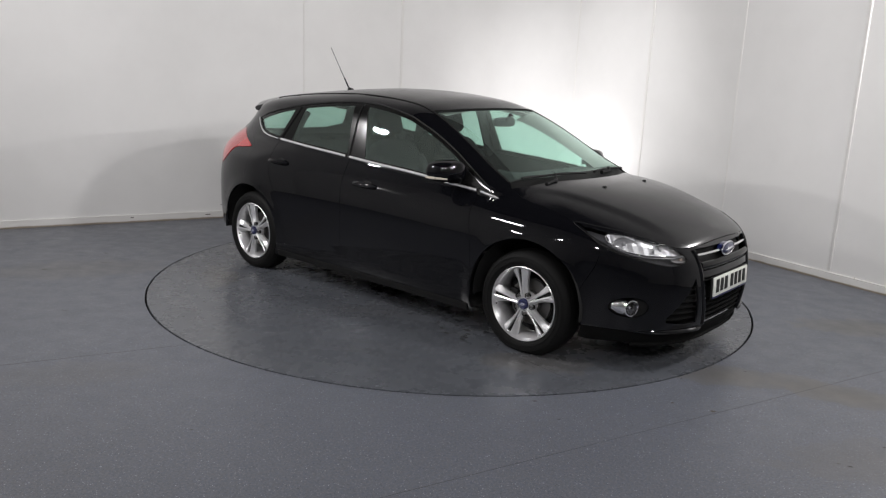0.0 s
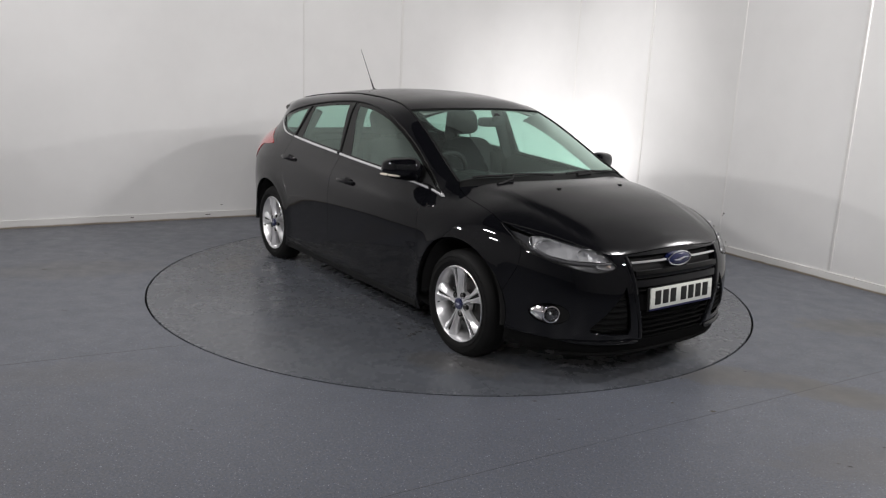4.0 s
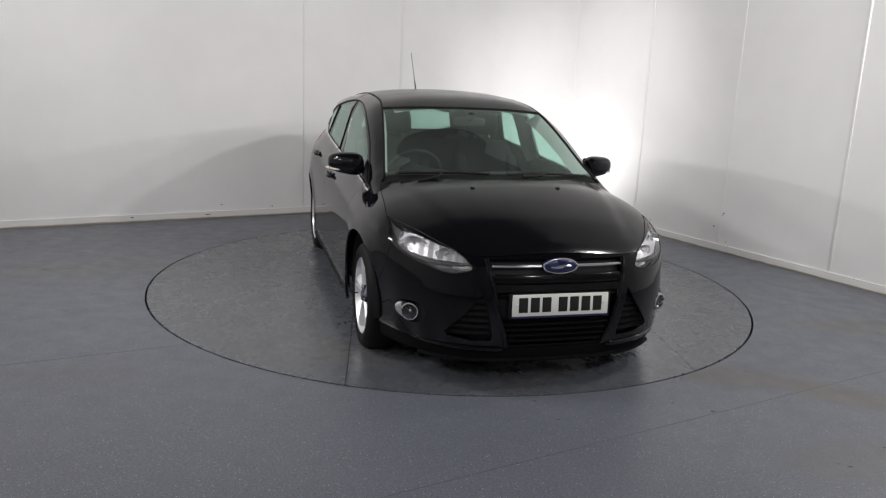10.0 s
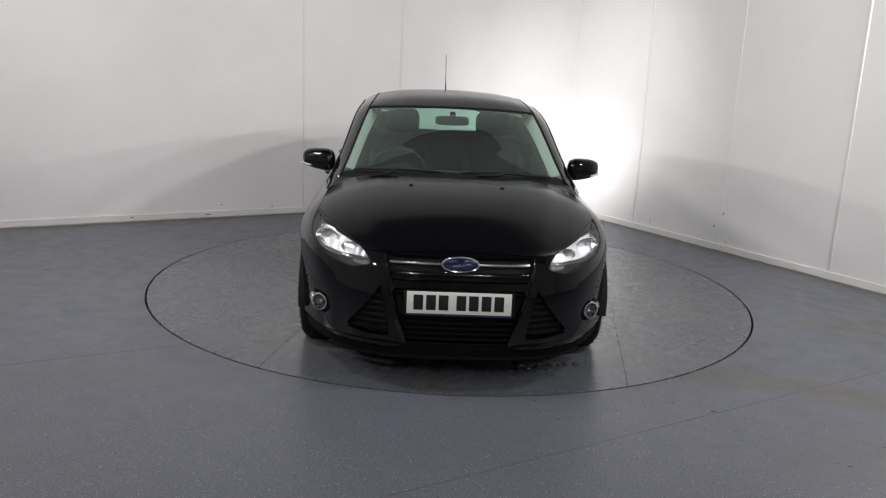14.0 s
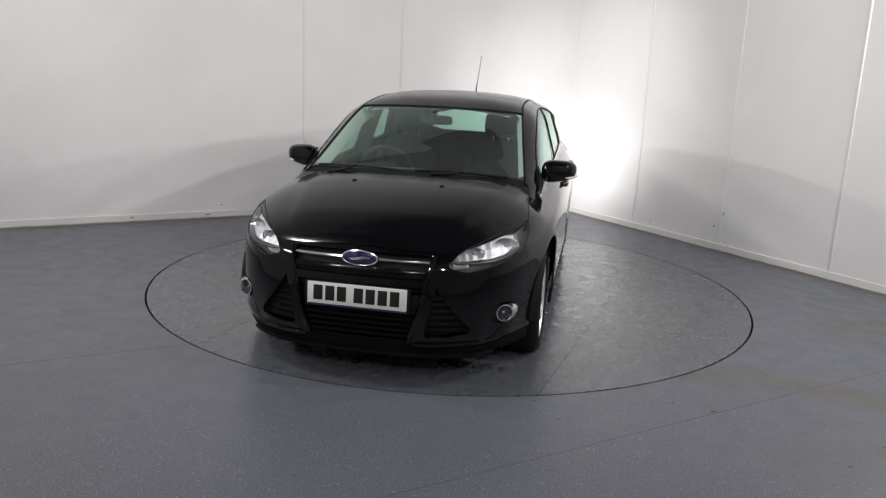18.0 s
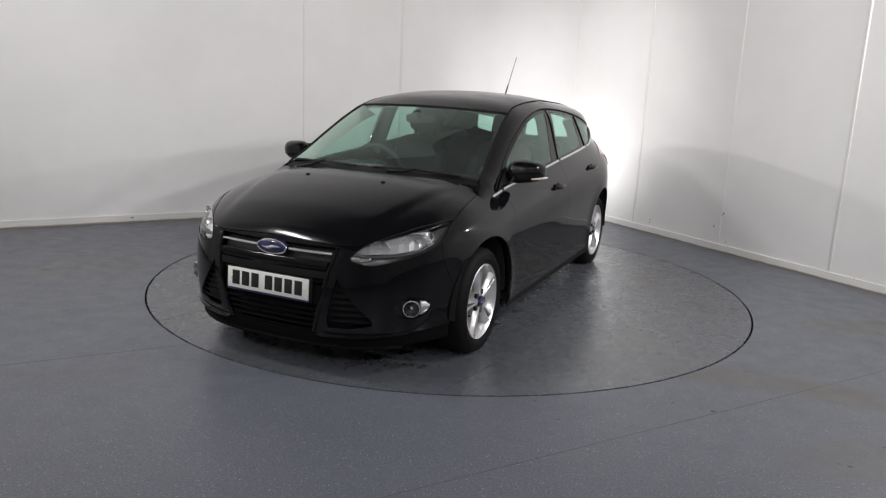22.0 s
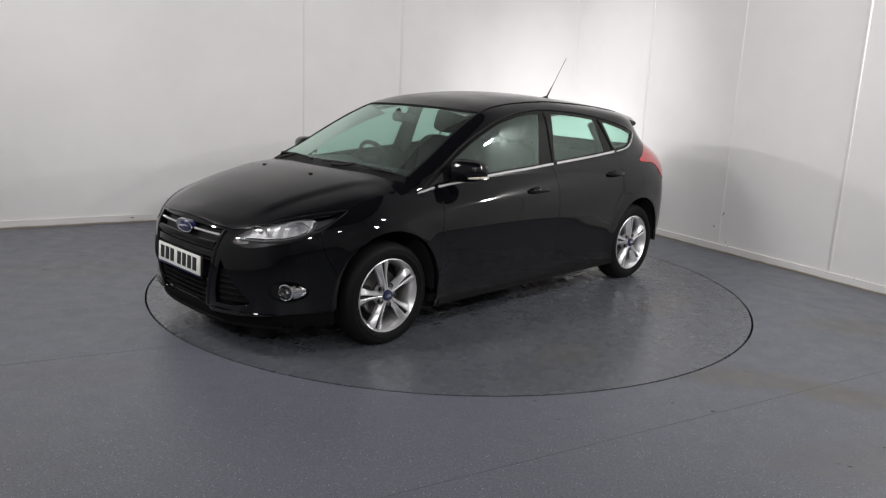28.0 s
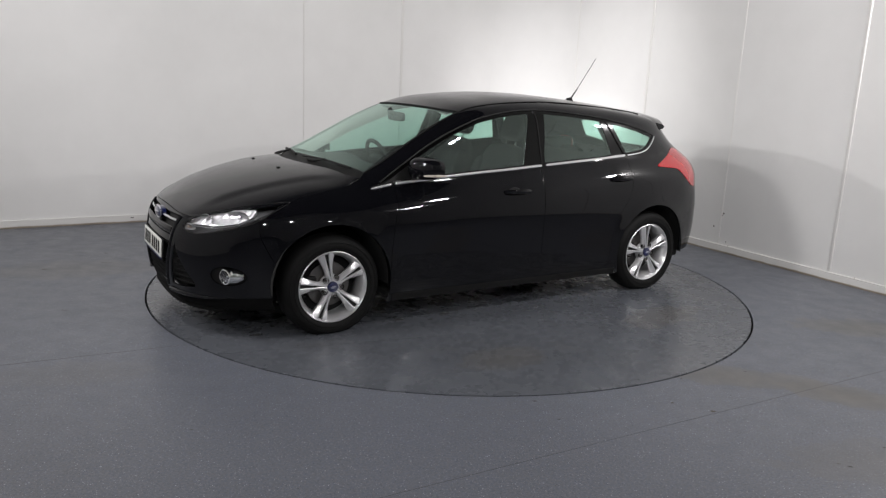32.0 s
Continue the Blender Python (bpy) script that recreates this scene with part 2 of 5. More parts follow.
def tube(bm, path, radius, seg=10, flat=1.0, up=(0, 0, 1)):
    """A round or flattened bar along a path; radius may be one number or one a point."""
    path = [Vector(p) for p in path]
    rad = radius if isinstance(radius, (list, tuple)) else [radius] * len(path)
    rings = []
    for i, p in enumerate(path):
        d = (path[min(i + 1, len(path) - 1)] - path[max(i - 1, 0)]).normalized()
        s = d.cross(Vector(up)).normalized()
        u = s.cross(d)
        rings.append([bm.verts.new(p + rad[i] * (math.cos(t) * s * flat + math.sin(t) * u)) for t in [2 * math.pi * k / seg for k in range(seg)]])
    for a, b in zip(rings, rings[1:]):
        for k in range(seg):
            bm.faces.new((a[k], a[(k + 1) % seg], b[(k + 1) % seg], b[k]))
    bm.faces.new(rings[0][::-1])
    bm.faces.new(rings[-1])
    bmesh.ops.recalc_face_normals(bm, faces=bm.faces[:])
    return bm


# ---- the room: two clad walls that meet in a coved corner, closed behind the camera ----
CORNER = Vector((1.030, 4.287))
DIR_L = Vector((-.8544, -.5197)).normalized()     # along the long wall, away from the corner
DIR_R = Vector((.5197, -.8544)).normalized()      # along the other wall
HEIGHT, COVE = 8.0, .74
LEN_L, LEN_R = 8.6, 12.0


def wall_line(inset=0.0, seg=14):
    """Plan points of the two seen walls and the cove between them, moved into the room by inset."""
    nl, nr = Vector((DIR_R.x, DIR_R.y)), Vector((DIR_L.x, DIR_L.y))
    c = CORNER + (DIR_L + DIR_R) * COVE
    out = [CORNER + DIR_L * LEN_L + nl * inset]
    for i in range(seg + 1):
        a = i / seg * math.pi / 2
        out.append(c - (nl * math.cos(a) + nr * math.sin(a)) * (COVE - inset))
    out.append(CORNER + DIR_R * LEN_R + nr * inset)
    return out


def extrude_line(name, lo, hi, z0, z1, mat):
    """A strip of wall between two plan lines."""
    bm = bmesh.new()
    n = len(lo)
    grid = [[bm.verts.new((p.x, p.y, z)) for p in line] for line, z in ((lo, z0), (lo, z1), (hi, z1), (hi, z0))]
    for k in range(4):
        for i in range(n - 1):
            bm.faces.new((grid[k][i], grid[k][i + 1], grid[(k + 1) % 4][i + 1], grid[(k + 1) % 4][i]))
    bm.faces.new([g[0] for g in grid])
    bm.faces.new([g[-1] for g in grid][::-1])
    bmesh.ops.recalc_face_normals(bm, faces=bm.faces[:])
    return part(name, bm, mat, None, angle=25)


wall = extrude_line("wall_north", wall_line(0), wall_line(-.1), 0, HEIGHT, WALL)
tagged(wall, "white panel-clad studio wall with a rounded corner", "wall", kind="structure")
far_l, far_r = CORNER + DIR_L * LEN_L, CORNER + DIR_R * LEN_R
far = far_l + DIR_R * LEN_R
for nm, p, q, out in (("wall_west", far_l, far, DIR_L), ("wall_south", far, far_r, DIR_R)):
    w = extrude_line(nm, [p, q], [p + out * .1, q + out * .1], 0, HEIGHT, WALL)
    tagged(w, "plain white studio wall", "wall", kind="structure")


def quad(name, pts, z, mat, thick=.1):
    bm = bmesh.new()
    lo = [bm.verts.new((p.x, p.y, z)) for p in pts]
    hi = [bm.verts.new((p.x, p.y, z + thick)) for p in pts]
    bm.faces.new(lo[::-1])
    bm.faces.new(hi)
    for i in range(len(pts)):
        j = (i + 1) % len(pts)
        bm.faces.new((lo[i], lo[j], hi[j], hi[i]))
    bmesh.ops.recalc_face_normals(bm, faces=bm.faces[:])
    return part(name, bm, mat, None, smooth=False)


outline = [CORNER + DIR_L * (LEN_L + .1) - DIR_R * .1, CORNER - DIR_L * .1 - DIR_R * .1, CORNER + DIR_R * (LEN_R + .1) - DIR_L * .1, far + (DIR_L + DIR_R) * .1]
CEILING = material("dark_ceiling", (.035, .035, .036), .9)
tagged(quad("ceiling", outline, HEIGHT, CEILING), "plain dark studio ceiling", "ceiling", kind="structure")

# floor with a round pit for the turntable
R_TABLE, GAP = 2.234, .014


def floor_mesh():
    bm = bmesh.new()
    seg = 160
    ring = [bm.verts.new(((R_TABLE + GAP) * math.cos(2 * math.pi * i / seg), (R_TABLE + GAP) * math.sin(2 * math.pi * i / seg), 0)) for i in range(seg)]
    deep = [bm.verts.new((v.co.x, v.co.y, -.06)) for v in ring]
    for i in range(seg):
        bm.faces.new((ring[i], ring[(i + 1) % seg], deep[(i + 1) % seg], deep[i]))
    corner = [bm.verts.new((p.x, p.y, 0)) for p in outline]
    es = [bm.edges.get((ring[i], ring[(i + 1) % seg])) for i in range(seg)]
    es += [bm.edges.new((corner[i], corner[(i + 1) % 4])) for i in range(4)]
    bmesh.ops.triangle_fill(bm, edges=es, use_beauty=True)
    bmesh.ops.recalc_face_normals(bm, faces=bm.faces[:])
    if sum(f.normal.z for f in bm.faces if abs(f.normal.z) > .5) < 0:
        bmesh.ops.reverse_faces(bm, faces=bm.faces[:])
    return bm


floor = part("floor", floor_mesh(), FLOOR, None, smooth=False)
tagged(floor, "speckled blue-grey safety vinyl floor, scuffed and dusty", "floor", kind="structure")
bm = bmesh.new()
lathe(bm, [(0, -.07), (R_TABLE + .05, -.07), (R_TABLE + .05, -.062), (0, -.062)], 96, Matrix.Rotation(radians(90), 4, "X"))
# black ring set into the open gap to stand for its shade
ring_bm = bmesh.new()
lathe(ring_bm, [(R_TABLE + .0005, -.022), (R_TABLE + .0005, -.014), (R_TABLE + GAP - .0005, -.014), (R_TABLE + GAP - .0005, -.022)], 160, Matrix.Rotation(radians(90), 4, "X"))
tagged(part("gap_seal", ring_bm, JOINT, None), "thin black ring for the shade in the gap round the turntable", "joint", kind="structure")
pit = part("pit_floor", bm, JOINT, None)
tagged(pit, "dark turntable pit below the floor", "floor", kind="structure")


def wall_spot(side, d, inset=0.0):
    """A plan point d metres from the corner along a wall."""
    return CORNER + (DIR_L if side == "L" else DIR_R) * d + (DIR_R if side == "L" else DIR_L) * inset


def cover_strip(side, d, width=.028, thick=.008, z0=.075, z1=HEIGHT):
    a = math.atan2(*((DIR_L if side == "L" else DIR_R).yx))
    p = wall_spot(side, d, .004 + thick / 2)
    bm = bmesh.new()
    box(bm, -width / 2, width / 2, -thick / 2, thick / 2, z0, z1, .003)
    ob = part("cover_strip", bm, TRIM, None)
    ob.matrix_world = pose(p.x, p.y, 0, 0, 0, math.degrees(a))
    return tagged(ob, "white plastic strip over a joint of the cladding", "trim", "cladding joint strips", "structure")


for side, ds in (("L", (1.997, 3.185)), ("R", (.744, 1.947, 3.129, 4.316, 5.51, 6.71, 7.91, 9.11))):
    for d in ds:
        width, thick = {("L", 3.185): (.010, .0016), ("R", .744): (.012, .003), ("R", 3.129): (.012, .003)}.get((side, d), (.028, .009))
        cover_strip(side, d, width, thick)
# cladding sheets, each a piece of its own
JOINTS = {"L": (COVE, 1.997, 3.185, LEN_L - .01), "R": (COVE, 1.947, 3.129, 4.316, 5.51, 6.71, 7.91, 9.11, 10.31, LEN_R - .01)}
for side, ds in JOINTS.items():
    along, inward = (DIR_L, DIR_R) if side == "L" else (DIR_R, DIR_L)
    for d0, d1 in zip(ds, ds[1:]):
        a = math.atan2(along.y, along.x)
        bm = bmesh.new()
        box(bm, d0 + .001, d1 - .001, 0, .004, .06, HEIGHT - .002, 0, Matrix.Translation((CORNER.x, CORNER.y, 0)) @ Matrix(((along.x, inward.x, 0, 0), (along.y, inward.y, 0, 0), (0, 0, 1, 0), (0, 0, 0, 1))))
        bmesh.ops.recalc_face_normals(bm, faces=bm.faces[:])
        part("cladding_panel", bm, WALL, wall, smooth=False)
cove_bm = bmesh.new()
cl, ch = wall_line(.004)[1:-1], wall_line(.0005)[1:-1]
extrude_cove = [[cove_bm.verts.new((q.x, q.y, z)) for q in ln] for ln, z in ((cl, .06), (cl, HEIGHT - .002))]
for i in range(len(cl) - 1):
    cove_bm.faces.new((extrude_cove[0][i], extrude_cove[0][i + 1], extrude_cove[1][i + 1], extrude_cove[1][i]))
part("cladding_panel", cove_bm, WALL, wall)
skirt = extrude_line("baseboard", wall_line(.022), wall_line(.001), 0, .075, SKIRT)
tagged(skirt, "low white plastic skirting, brown along the floor", "skirting board", kind="structure")

# welded joints of the floor sheets
for (x0, y0), (x1, y1) in (((-.16 - 1.4, -3.21 - .8), (3.9, -.80)), ((-2.24 - 1.5, -2.1 - .8), (-1.49, -1.71)), ((-6.0, -2.2), (-2.9, -1.5))):
    a = math.degrees(math.atan2(y1 - y0, x1 - x0))
    bm = bmesh.new()
    box(bm, 0, math.hypot(x1 - x0, y1 - y0), -.0012, .0012, -.002, .0006)
    ob = part("floor_joint", bm, material("weld_line", (.066, .068, .072), .6) if "weld_line" not in bpy.data.materials else bpy.data.materials["weld_line"], None)
    ob.matrix_world = pose(x0, y0, 0, 0, 0, a)
    tagged(ob, "fine dark welded joint between vinyl sheets", "floor joint", "floor joints", "structure")
# scuffs and screw holes on the cladding
SCUFF = material("dark_scuff", (.10, .09, .085), .7)
rng = random.Random(7)
for d, z, n in ((3.145, .37, 4), (3.065, .255, 1), (4.31, .365, 5), (3.245, .12, 2), (2.19, .12, 2), (4.55, .11, 3)):
    x, y = wall_spot("R", d)
    bm = bmesh.new()
    for k in range(n):
        w, h, dx, dz = rng.uniform(.003, .007), rng.uniform(.003, .009), rng.gauss(0, .012), rng.gauss(0, .03)
        box(bm, dx - w, dx + w, -.001, .001, dz - h, dz + h)
    ob = part("wall_scuff", bm, SCUFF, None)
    ob.matrix_world = pose(x + DIR_L.x * .0045, y + DIR_L.y * .0045, z, 0, 0, math.degrees(math.atan2(DIR_R.y, DIR_R.x)))
    tagged(ob, "small dark scuffs on the white cladding", "scuff mark", "wall scuffs", "structure")
for d, z, w in ((4.25, .045, .05), (5.0, .05, .03), (3.55, .10, .02), (4.1, .14, .02), (3.1, .43, .006)):
    p = wall_spot("L", d, .0235 if z < .08 else .0045)
    bm = bmesh.new()
    box(bm, -w / 2, w / 2, -.0008, .0008, -.004, .004)
    ob = part("wall_scuff", bm, SCUFF, None)
    ob.matrix_world = pose(p.x, p.y, z, 0, 0, math.degrees(math.atan2(DIR_L.y, DIR_L.x)))
    tagged(ob, "small dark scuffs on the white cladding", "scuff mark", "wall scuffs", "structure")

# small marks trodden into the floor
GRIME = material("dark_floor_grime", (.040, .034, .028), .7)
PALE_GRIME = material("brown_floor_grime", (.075, .064, .050), .7)


def smear(x, y, length, width, turn, mat, n=9):
    bm = bmesh.new()
    ring = [bm.verts.new((length / 2 * rng.uniform(.55, 1.15) * math.cos(2 * math.pi * k / n), width / 2 * rng.uniform(.5, 1.2) * math.sin(2 * math.pi * k / n), 0)) for k in range(n)]
    low = [bm.verts.new((v.co.x, v.co.y, -.002)) for v in ring]
    bm.faces.new(ring)
    for k in range(n):
        bm.faces.new((ring[k], low[k], low[(k + 1) % n], ring[(k + 1) % n]))
    bmesh.ops.recalc_face_normals(bm, faces=bm.faces[:])
    ob = part("floor_mark", bm, mat, None, smooth=False)
    ob.matrix_world = pose(x, y, .0007, 0, 0, turn)
    return tagged(ob, "small dark mark of dirt on the vinyl floor", "floor mark", "floor marks", "structure")


for x, y, length, width, turn, mat in ((1.76, -2.79, .035, .010, -20, GRIME), (1.72, -2.77, .03, .006, 5, PALE_GRIME), (1.34, -2.28, .035, .02, 10, PALE_GRIME), (1.50, -2.07, .008, .006, 0, GRIME), (1.71, -1.71, .02, .005, -10, GRIME),
                                       (1.16, -2.20, .02, .012, 0, PALE_GRIME), (.46, -2.262, .03, .012, 0, GRIME), (.55, -2.46, .016, .008, 0, GRIME), (2.02, -2.59, .03, .008, 0, GRIME), (1.74, -2.48, .006, .004, 0, GRIME), (1.30, -1.86, .014, .009, 0, GRIME),
                                       (2.30, -1.70, .03, .006, 15, PALE_GRIME), (-3.10, -.25, .06, .012, 20, PALE_GRIME), (-2.75, .05, .09, .006, 28, PALE_GRIME), (-2.45, -1.2, .05, .005, 10, GRIME), (-2.9, .35, .04, .01, 0, GRIME), (-1.1, -2.75, .02, .006, 30, PALE_GRIME)):
    smear(x, y, length, width, turn, mat)

# ---- turntable ----
turntable = thing("turntable")
tagged(turntable, "flush round car turntable covered in grey vinyl", "turntable")


# ---- car body surface (car space: x forward, y left, z up, origin between the axles on the floor) ----
def curve(pts):
    """A smooth function through (u, v) pairs."""
    u = np.array([p[0] for p in pts], float)
    v = np.array([p[1] for p in pts], float)
    m = np.gradient(v, u)

    def f(q):
        q = np.clip(np.asarray(q, float), u[0], u[-1])
        i = np.clip(np.searchsorted(u, q) - 1, 0, len(u) - 2)
        h = u[i + 1] - u[i]
        s = (q - u[i]) / h
        return ((2 * s**3 - 3 * s**2 + 1) * v[i] + (s**3 - 2 * s**2 + s) * h * m[i]
                + (3 * s**2 - 2 * s**3) * v[i + 1] + (s**3 - s**2) * h * m[i + 1])
    return f


# bonnet centre line, roof centre line, nose and tail profiles, belt line, flank
bonnet_z = curve([(-2.4, 2.2), (.5, 2.2), (.7, 2.0), (.88, 1.4), (1.0, 1.10), (1.08, 1.03), (1.2, .99), (1.46, .95), (1.7, .895), (1.9, .830), (2.02, .778), (2.09, .740), (2.13, .70), (2.3, .62)])
ROOF_PTS = [(-2.2, .80), (-2.1, .92), (-1.98, 1.10), (-1.85, 1.26), (-1.70, 1.34), (-1.55, 1.366), (-1.146, 1.418), (-.8, 1.450), (-.4, 1.472), (0, 1.455), (.25, 1.420), (.42, 1.366), (.65, 1.275), (.9, 1.146), (1.10, 1.025), (1.16, .97), (1.21, .89), (1.3, .72), (1.5, .4), (2.4, .2)]
roof_z = curve(ROOF_PTS)
nose_x = curve([(.10, 2.07), (.16, 2.125), (.22, 2.155), (.30, 2.173), (.42, 2.184), (.53, 2.176), (.66, 2.138), (.74, 2.078), (.80, 1.995), (.90, 1.86), (1.1, 1.6)])
tail_x = curve([(.10, -1.98), (.2, -2.08), (.35, -2.15), (.6, -2.165), (.8, -2.135), (1.0, -2.09), (1.1, -1.97), (1.2, -1.85), (1.35, -1.77), (1.5, -1.72)])
belt_z = curve([(-2.2, 1.12), (-1.6, 1.085), (-1.13, 1.053), (-.29, .984), (.4, .932), (1.05, .873), (1.25, .868), (1.4, .878), (1.6, .90), (2.3, .90)])
flank_lo = curve([(.10, .83), (.17, .885), (.24, .900), (.35, .904), (.45, .907), (.55, .910)])
flank_in = curve([(0, 0), (.3, -.03), (.5, .03), (.68, .19), (.84, .52), (1.0, 1.0), (1.15, 1.53), (1.3, 2.06), (1.8, 3.9)])
gh_base = curve([(-2.2, .765), (-1.5, .765), (-1.2, .78), (-.7, .795), (-.2, .80), (.5, .80), (1.05, .80), (1.3, .80)])


TUM = .29
bonnet_crown = curve([(-2.3, 5.5), (1.0, 9), (1.25, 9), (1.6, 6), (2.3, 5.5)])
crown = curve([(-2.3, 8), (-.2, 10), (.3, 9), (.65, 5), (1.0, 2.6), (1.2, 2.2)])


def half_width(x, z):
    """The body's half width at x and height z."""
    x, z = np.broadcast_arrays(np.asarray(x, float), np.asarray(z, float))
    zb = belt_z(x)
    w = np.where(z < .55, flank_lo(z), .910 - (.910 - gh_base(x)) * flank_in((z - .55) / (zb - .55)))
    for c in (1.324, -1.324):
        r = np.hypot(x - c, z - .315)
        w = w + .010 * np.exp(-((r - .36) / .06) ** 2)
    f = np.clip((x - .9) / (nose_x(z) - .9), 0, 1)
    r = np.clip((x + 1.0) / (tail_x(z) + 1.0), 0, 1)
    full = 3 + .42 * np.clip((zb - z) / .22, 0, 1)
    ends = np.cbrt(1 - f**3) * (1 - r**full) ** (1 / full)
    s = np.clip((z - .6) / np.maximum(bonnet_z(x) - .6, .01), 0, 1)
    low = w * ends * (1 - s**bonnet_crown(x)) ** .476
    t = np.clip((z - zb) / np.maximum(roof_z(x) - zb, .01), 0, 1)
    top = (gh_base(x) - .15 * np.maximum(x - 1.0, 0) - TUM * np.maximum(z - zb, 0)) * np.cbrt(1 - r**3) * np.sqrt(1 - t**crown(x))
    top = np.where((z >= zb - .05) & (roof_z(x) > zb), np.where(z < zb, 0, top), 0)
    return np.where(z <= zb, low, np.maximum(low * (x > 1.03), top))


def solve(f, lo, hi, n=40):
    """The place between lo (inside) and hi (outside) where f changes from true to false."""
    lo, hi = np.array(lo, float), np.array(hi, float)
    for _ in range(n):
        m = (lo + hi) / 2
        ok = f(m)
        lo, hi = np.where(ok, m, lo), np.where(ok, hi, m)
    return lo


def side_pt(x, z):
    x, z = np.broadcast_arrays(np.asarray(x, float), np.asarray(z, float))
    return np.stack([x, half_width(x, z), z], -1)


def top_pt(x, y):
    x, y = np.broadcast_arrays(np.asarray(x, float), np.asarray(y, float))
    z = solve(lambda q: half_width(x, q) > np.abs(y), np.full(x.shape, .62), np.full(x.shape, 1.6))
    return np.stack([x, y, z], -1)


def front_x(y, z):
    y, z = np.broadcast_arrays(np.asarray(y, float), np.asarray(z, float))
    return solve(lambda q: half_width(q, z) > np.abs(y), np.full(y.shape, .95), np.full(y.shape, 2.4))


OX = .55


def wrap_pt(a, z):
    """The nose and front wings: a, angle round an upright axis inside the body (0 ahead, positive left)."""
    a, z = np.broadcast_arrays(np.asarray(a, float), np.asarray(z, float))
    r = solve(lambda q: half_width(OX + q * np.cos(a), z) > np.abs(q * np.sin(a)), np.full(a.shape, .2), np.full(a.shape, 2.0))
    return np.stack([OX + r * np.cos(a), r * np.sin(a), z], -1)


def wrap_of(p):
    p = np.asarray(p, float)
    return np.stack([np.arctan2(p[..., 1], p[..., 0] - OX), p[..., 2]], -1)

# ---- car: panels cut from one body surface ----
from mathutils.geometry import delaunay_2d_cdt


def smooth_line(pts, n=8, closed=False):
    """A rounded line through 2D or 3D points."""
    p = np.array(pts, float)
    k = len(p)
    out = []
    for i in range(k if closed else k - 1):
        a, b, c, d = (p[(i + j) % k] if closed else p[min(max(i + j, 0), k - 1)] for j in (-1, 0, 1, 2))
        for t in np.arange(n) / n:
            out.append(.5 * (2 * b + (c - a) * t + (2 * a - 5 * b + 4 * c - d) * t * t + (3 * b - a - 3 * c + d) * t**3))
    if not closed:
        out.append(p[-1])
    return np.array(out)


def dense(poly, step):
    """A closed polygon with points no further apart than step."""
    p = np.array(poly, float)
    out = []
    for a, b in zip(p, np.roll(p, -1, 0)):
        n = max(1, int(np.ceil(np.linalg.norm(b - a) / step)))
        out += [a + (b - a) * t for t in np.arange(n) / n]
    return np.array(out)


def inside(q, poly):
    x, y = q[:, 0], q[:, 1]
    hit = np.zeros(len(q), bool)
    for (x0, y0), (x1, y1) in zip(poly, np.roll(poly, -1, 0)):
        if y0 != y1:
            hit ^= ((y0 > y) != (y1 > y)) & (x < (x1 - x0) * (y - y0) / (y1 - y0) + x0)
    return hit


def cut(domain, polys, step, place, scale=(1, 1)):
    """Cut a surface patch into labelled regions. domain and polys are outlines in the patch's own two
    coordinates; the first outline that holds a face gives its label, the rest is 'rest'."""
    sc = np.array(scale)
    lines = [dense(np.array(p) * sc, step) for p in [domain] + [q for _, q in polys]]
    lo, hi = lines[0].min(0), lines[0].max(0)
    gx, gy = np.meshgrid(np.arange(lo[0], hi[0], step), np.arange(lo[1], hi[1], step))
    grid = np.stack([gx.ravel(), gy.ravel()], 1) + 1e-4
    grid = grid[inside(grid, lines[0])]
    rim = np.concatenate(lines)
    keep = np.ones(len(grid), bool)
    for chunk in np.array_split(rim, max(1, len(rim) // 200)):
        keep &= ((grid[:, None] - chunk[None]) ** 2).sum(2).min(1) > (.55 * step) ** 2
    verts, edges = [tuple(v) for v in grid[keep]], []
    for ln in lines:
        n0 = len(verts)
        verts += [tuple(v) for v in ln]
        edges += [(n0 + i, n0 + (i + 1) % len(ln)) for i in range(len(ln))]
    out = delaunay_2d_cdt([Vector(v) for v in verts], edges, [], 0, 1e-5)
    v2 = np.array([tuple(v) for v in out[0]])
    tri = np.array([f for f in out[2] if len(f) == 3])
    mid = v2[tri].mean(1)
    ok = inside(mid, lines[0])
    label = np.full(len(tri), "rest", dtype=object)
    for (name, _), ln in list(zip(polys, lines[1:]))[::-1]:
        label[inside(mid, ln)] = name
    e = 1.5e-3
    uv = v2 / sc
    pos = place(uv[:, 0], uv[:, 1])
    du = place(uv[:, 0] + e, uv[:, 1]) - place(uv[:, 0] - e, uv[:, 1])
    dv = place(uv[:, 0], uv[:, 1] + e) - place(uv[:, 0], uv[:, 1] - e)
    nor = np.cross(du, dv)
    nor /= np.maximum(np.linalg.norm(nor, axis=1, keepdims=True), 1e-12)
    away = pos - np.array([0, 0, .55]) - np.array([1, 0, 0]) * (pos[:, :1] * .85)
    nor *= np.sign((nor * away).sum(1, keepdims=True))
    regions = {}
    for name in set(label[ok]):
        f = tri[ok & (label == name)]
        ids, f = np.unique(f, return_inverse=True)
        regions[name] = (pos[ids], nor[ids], f.reshape(-1, 3))
    return regions


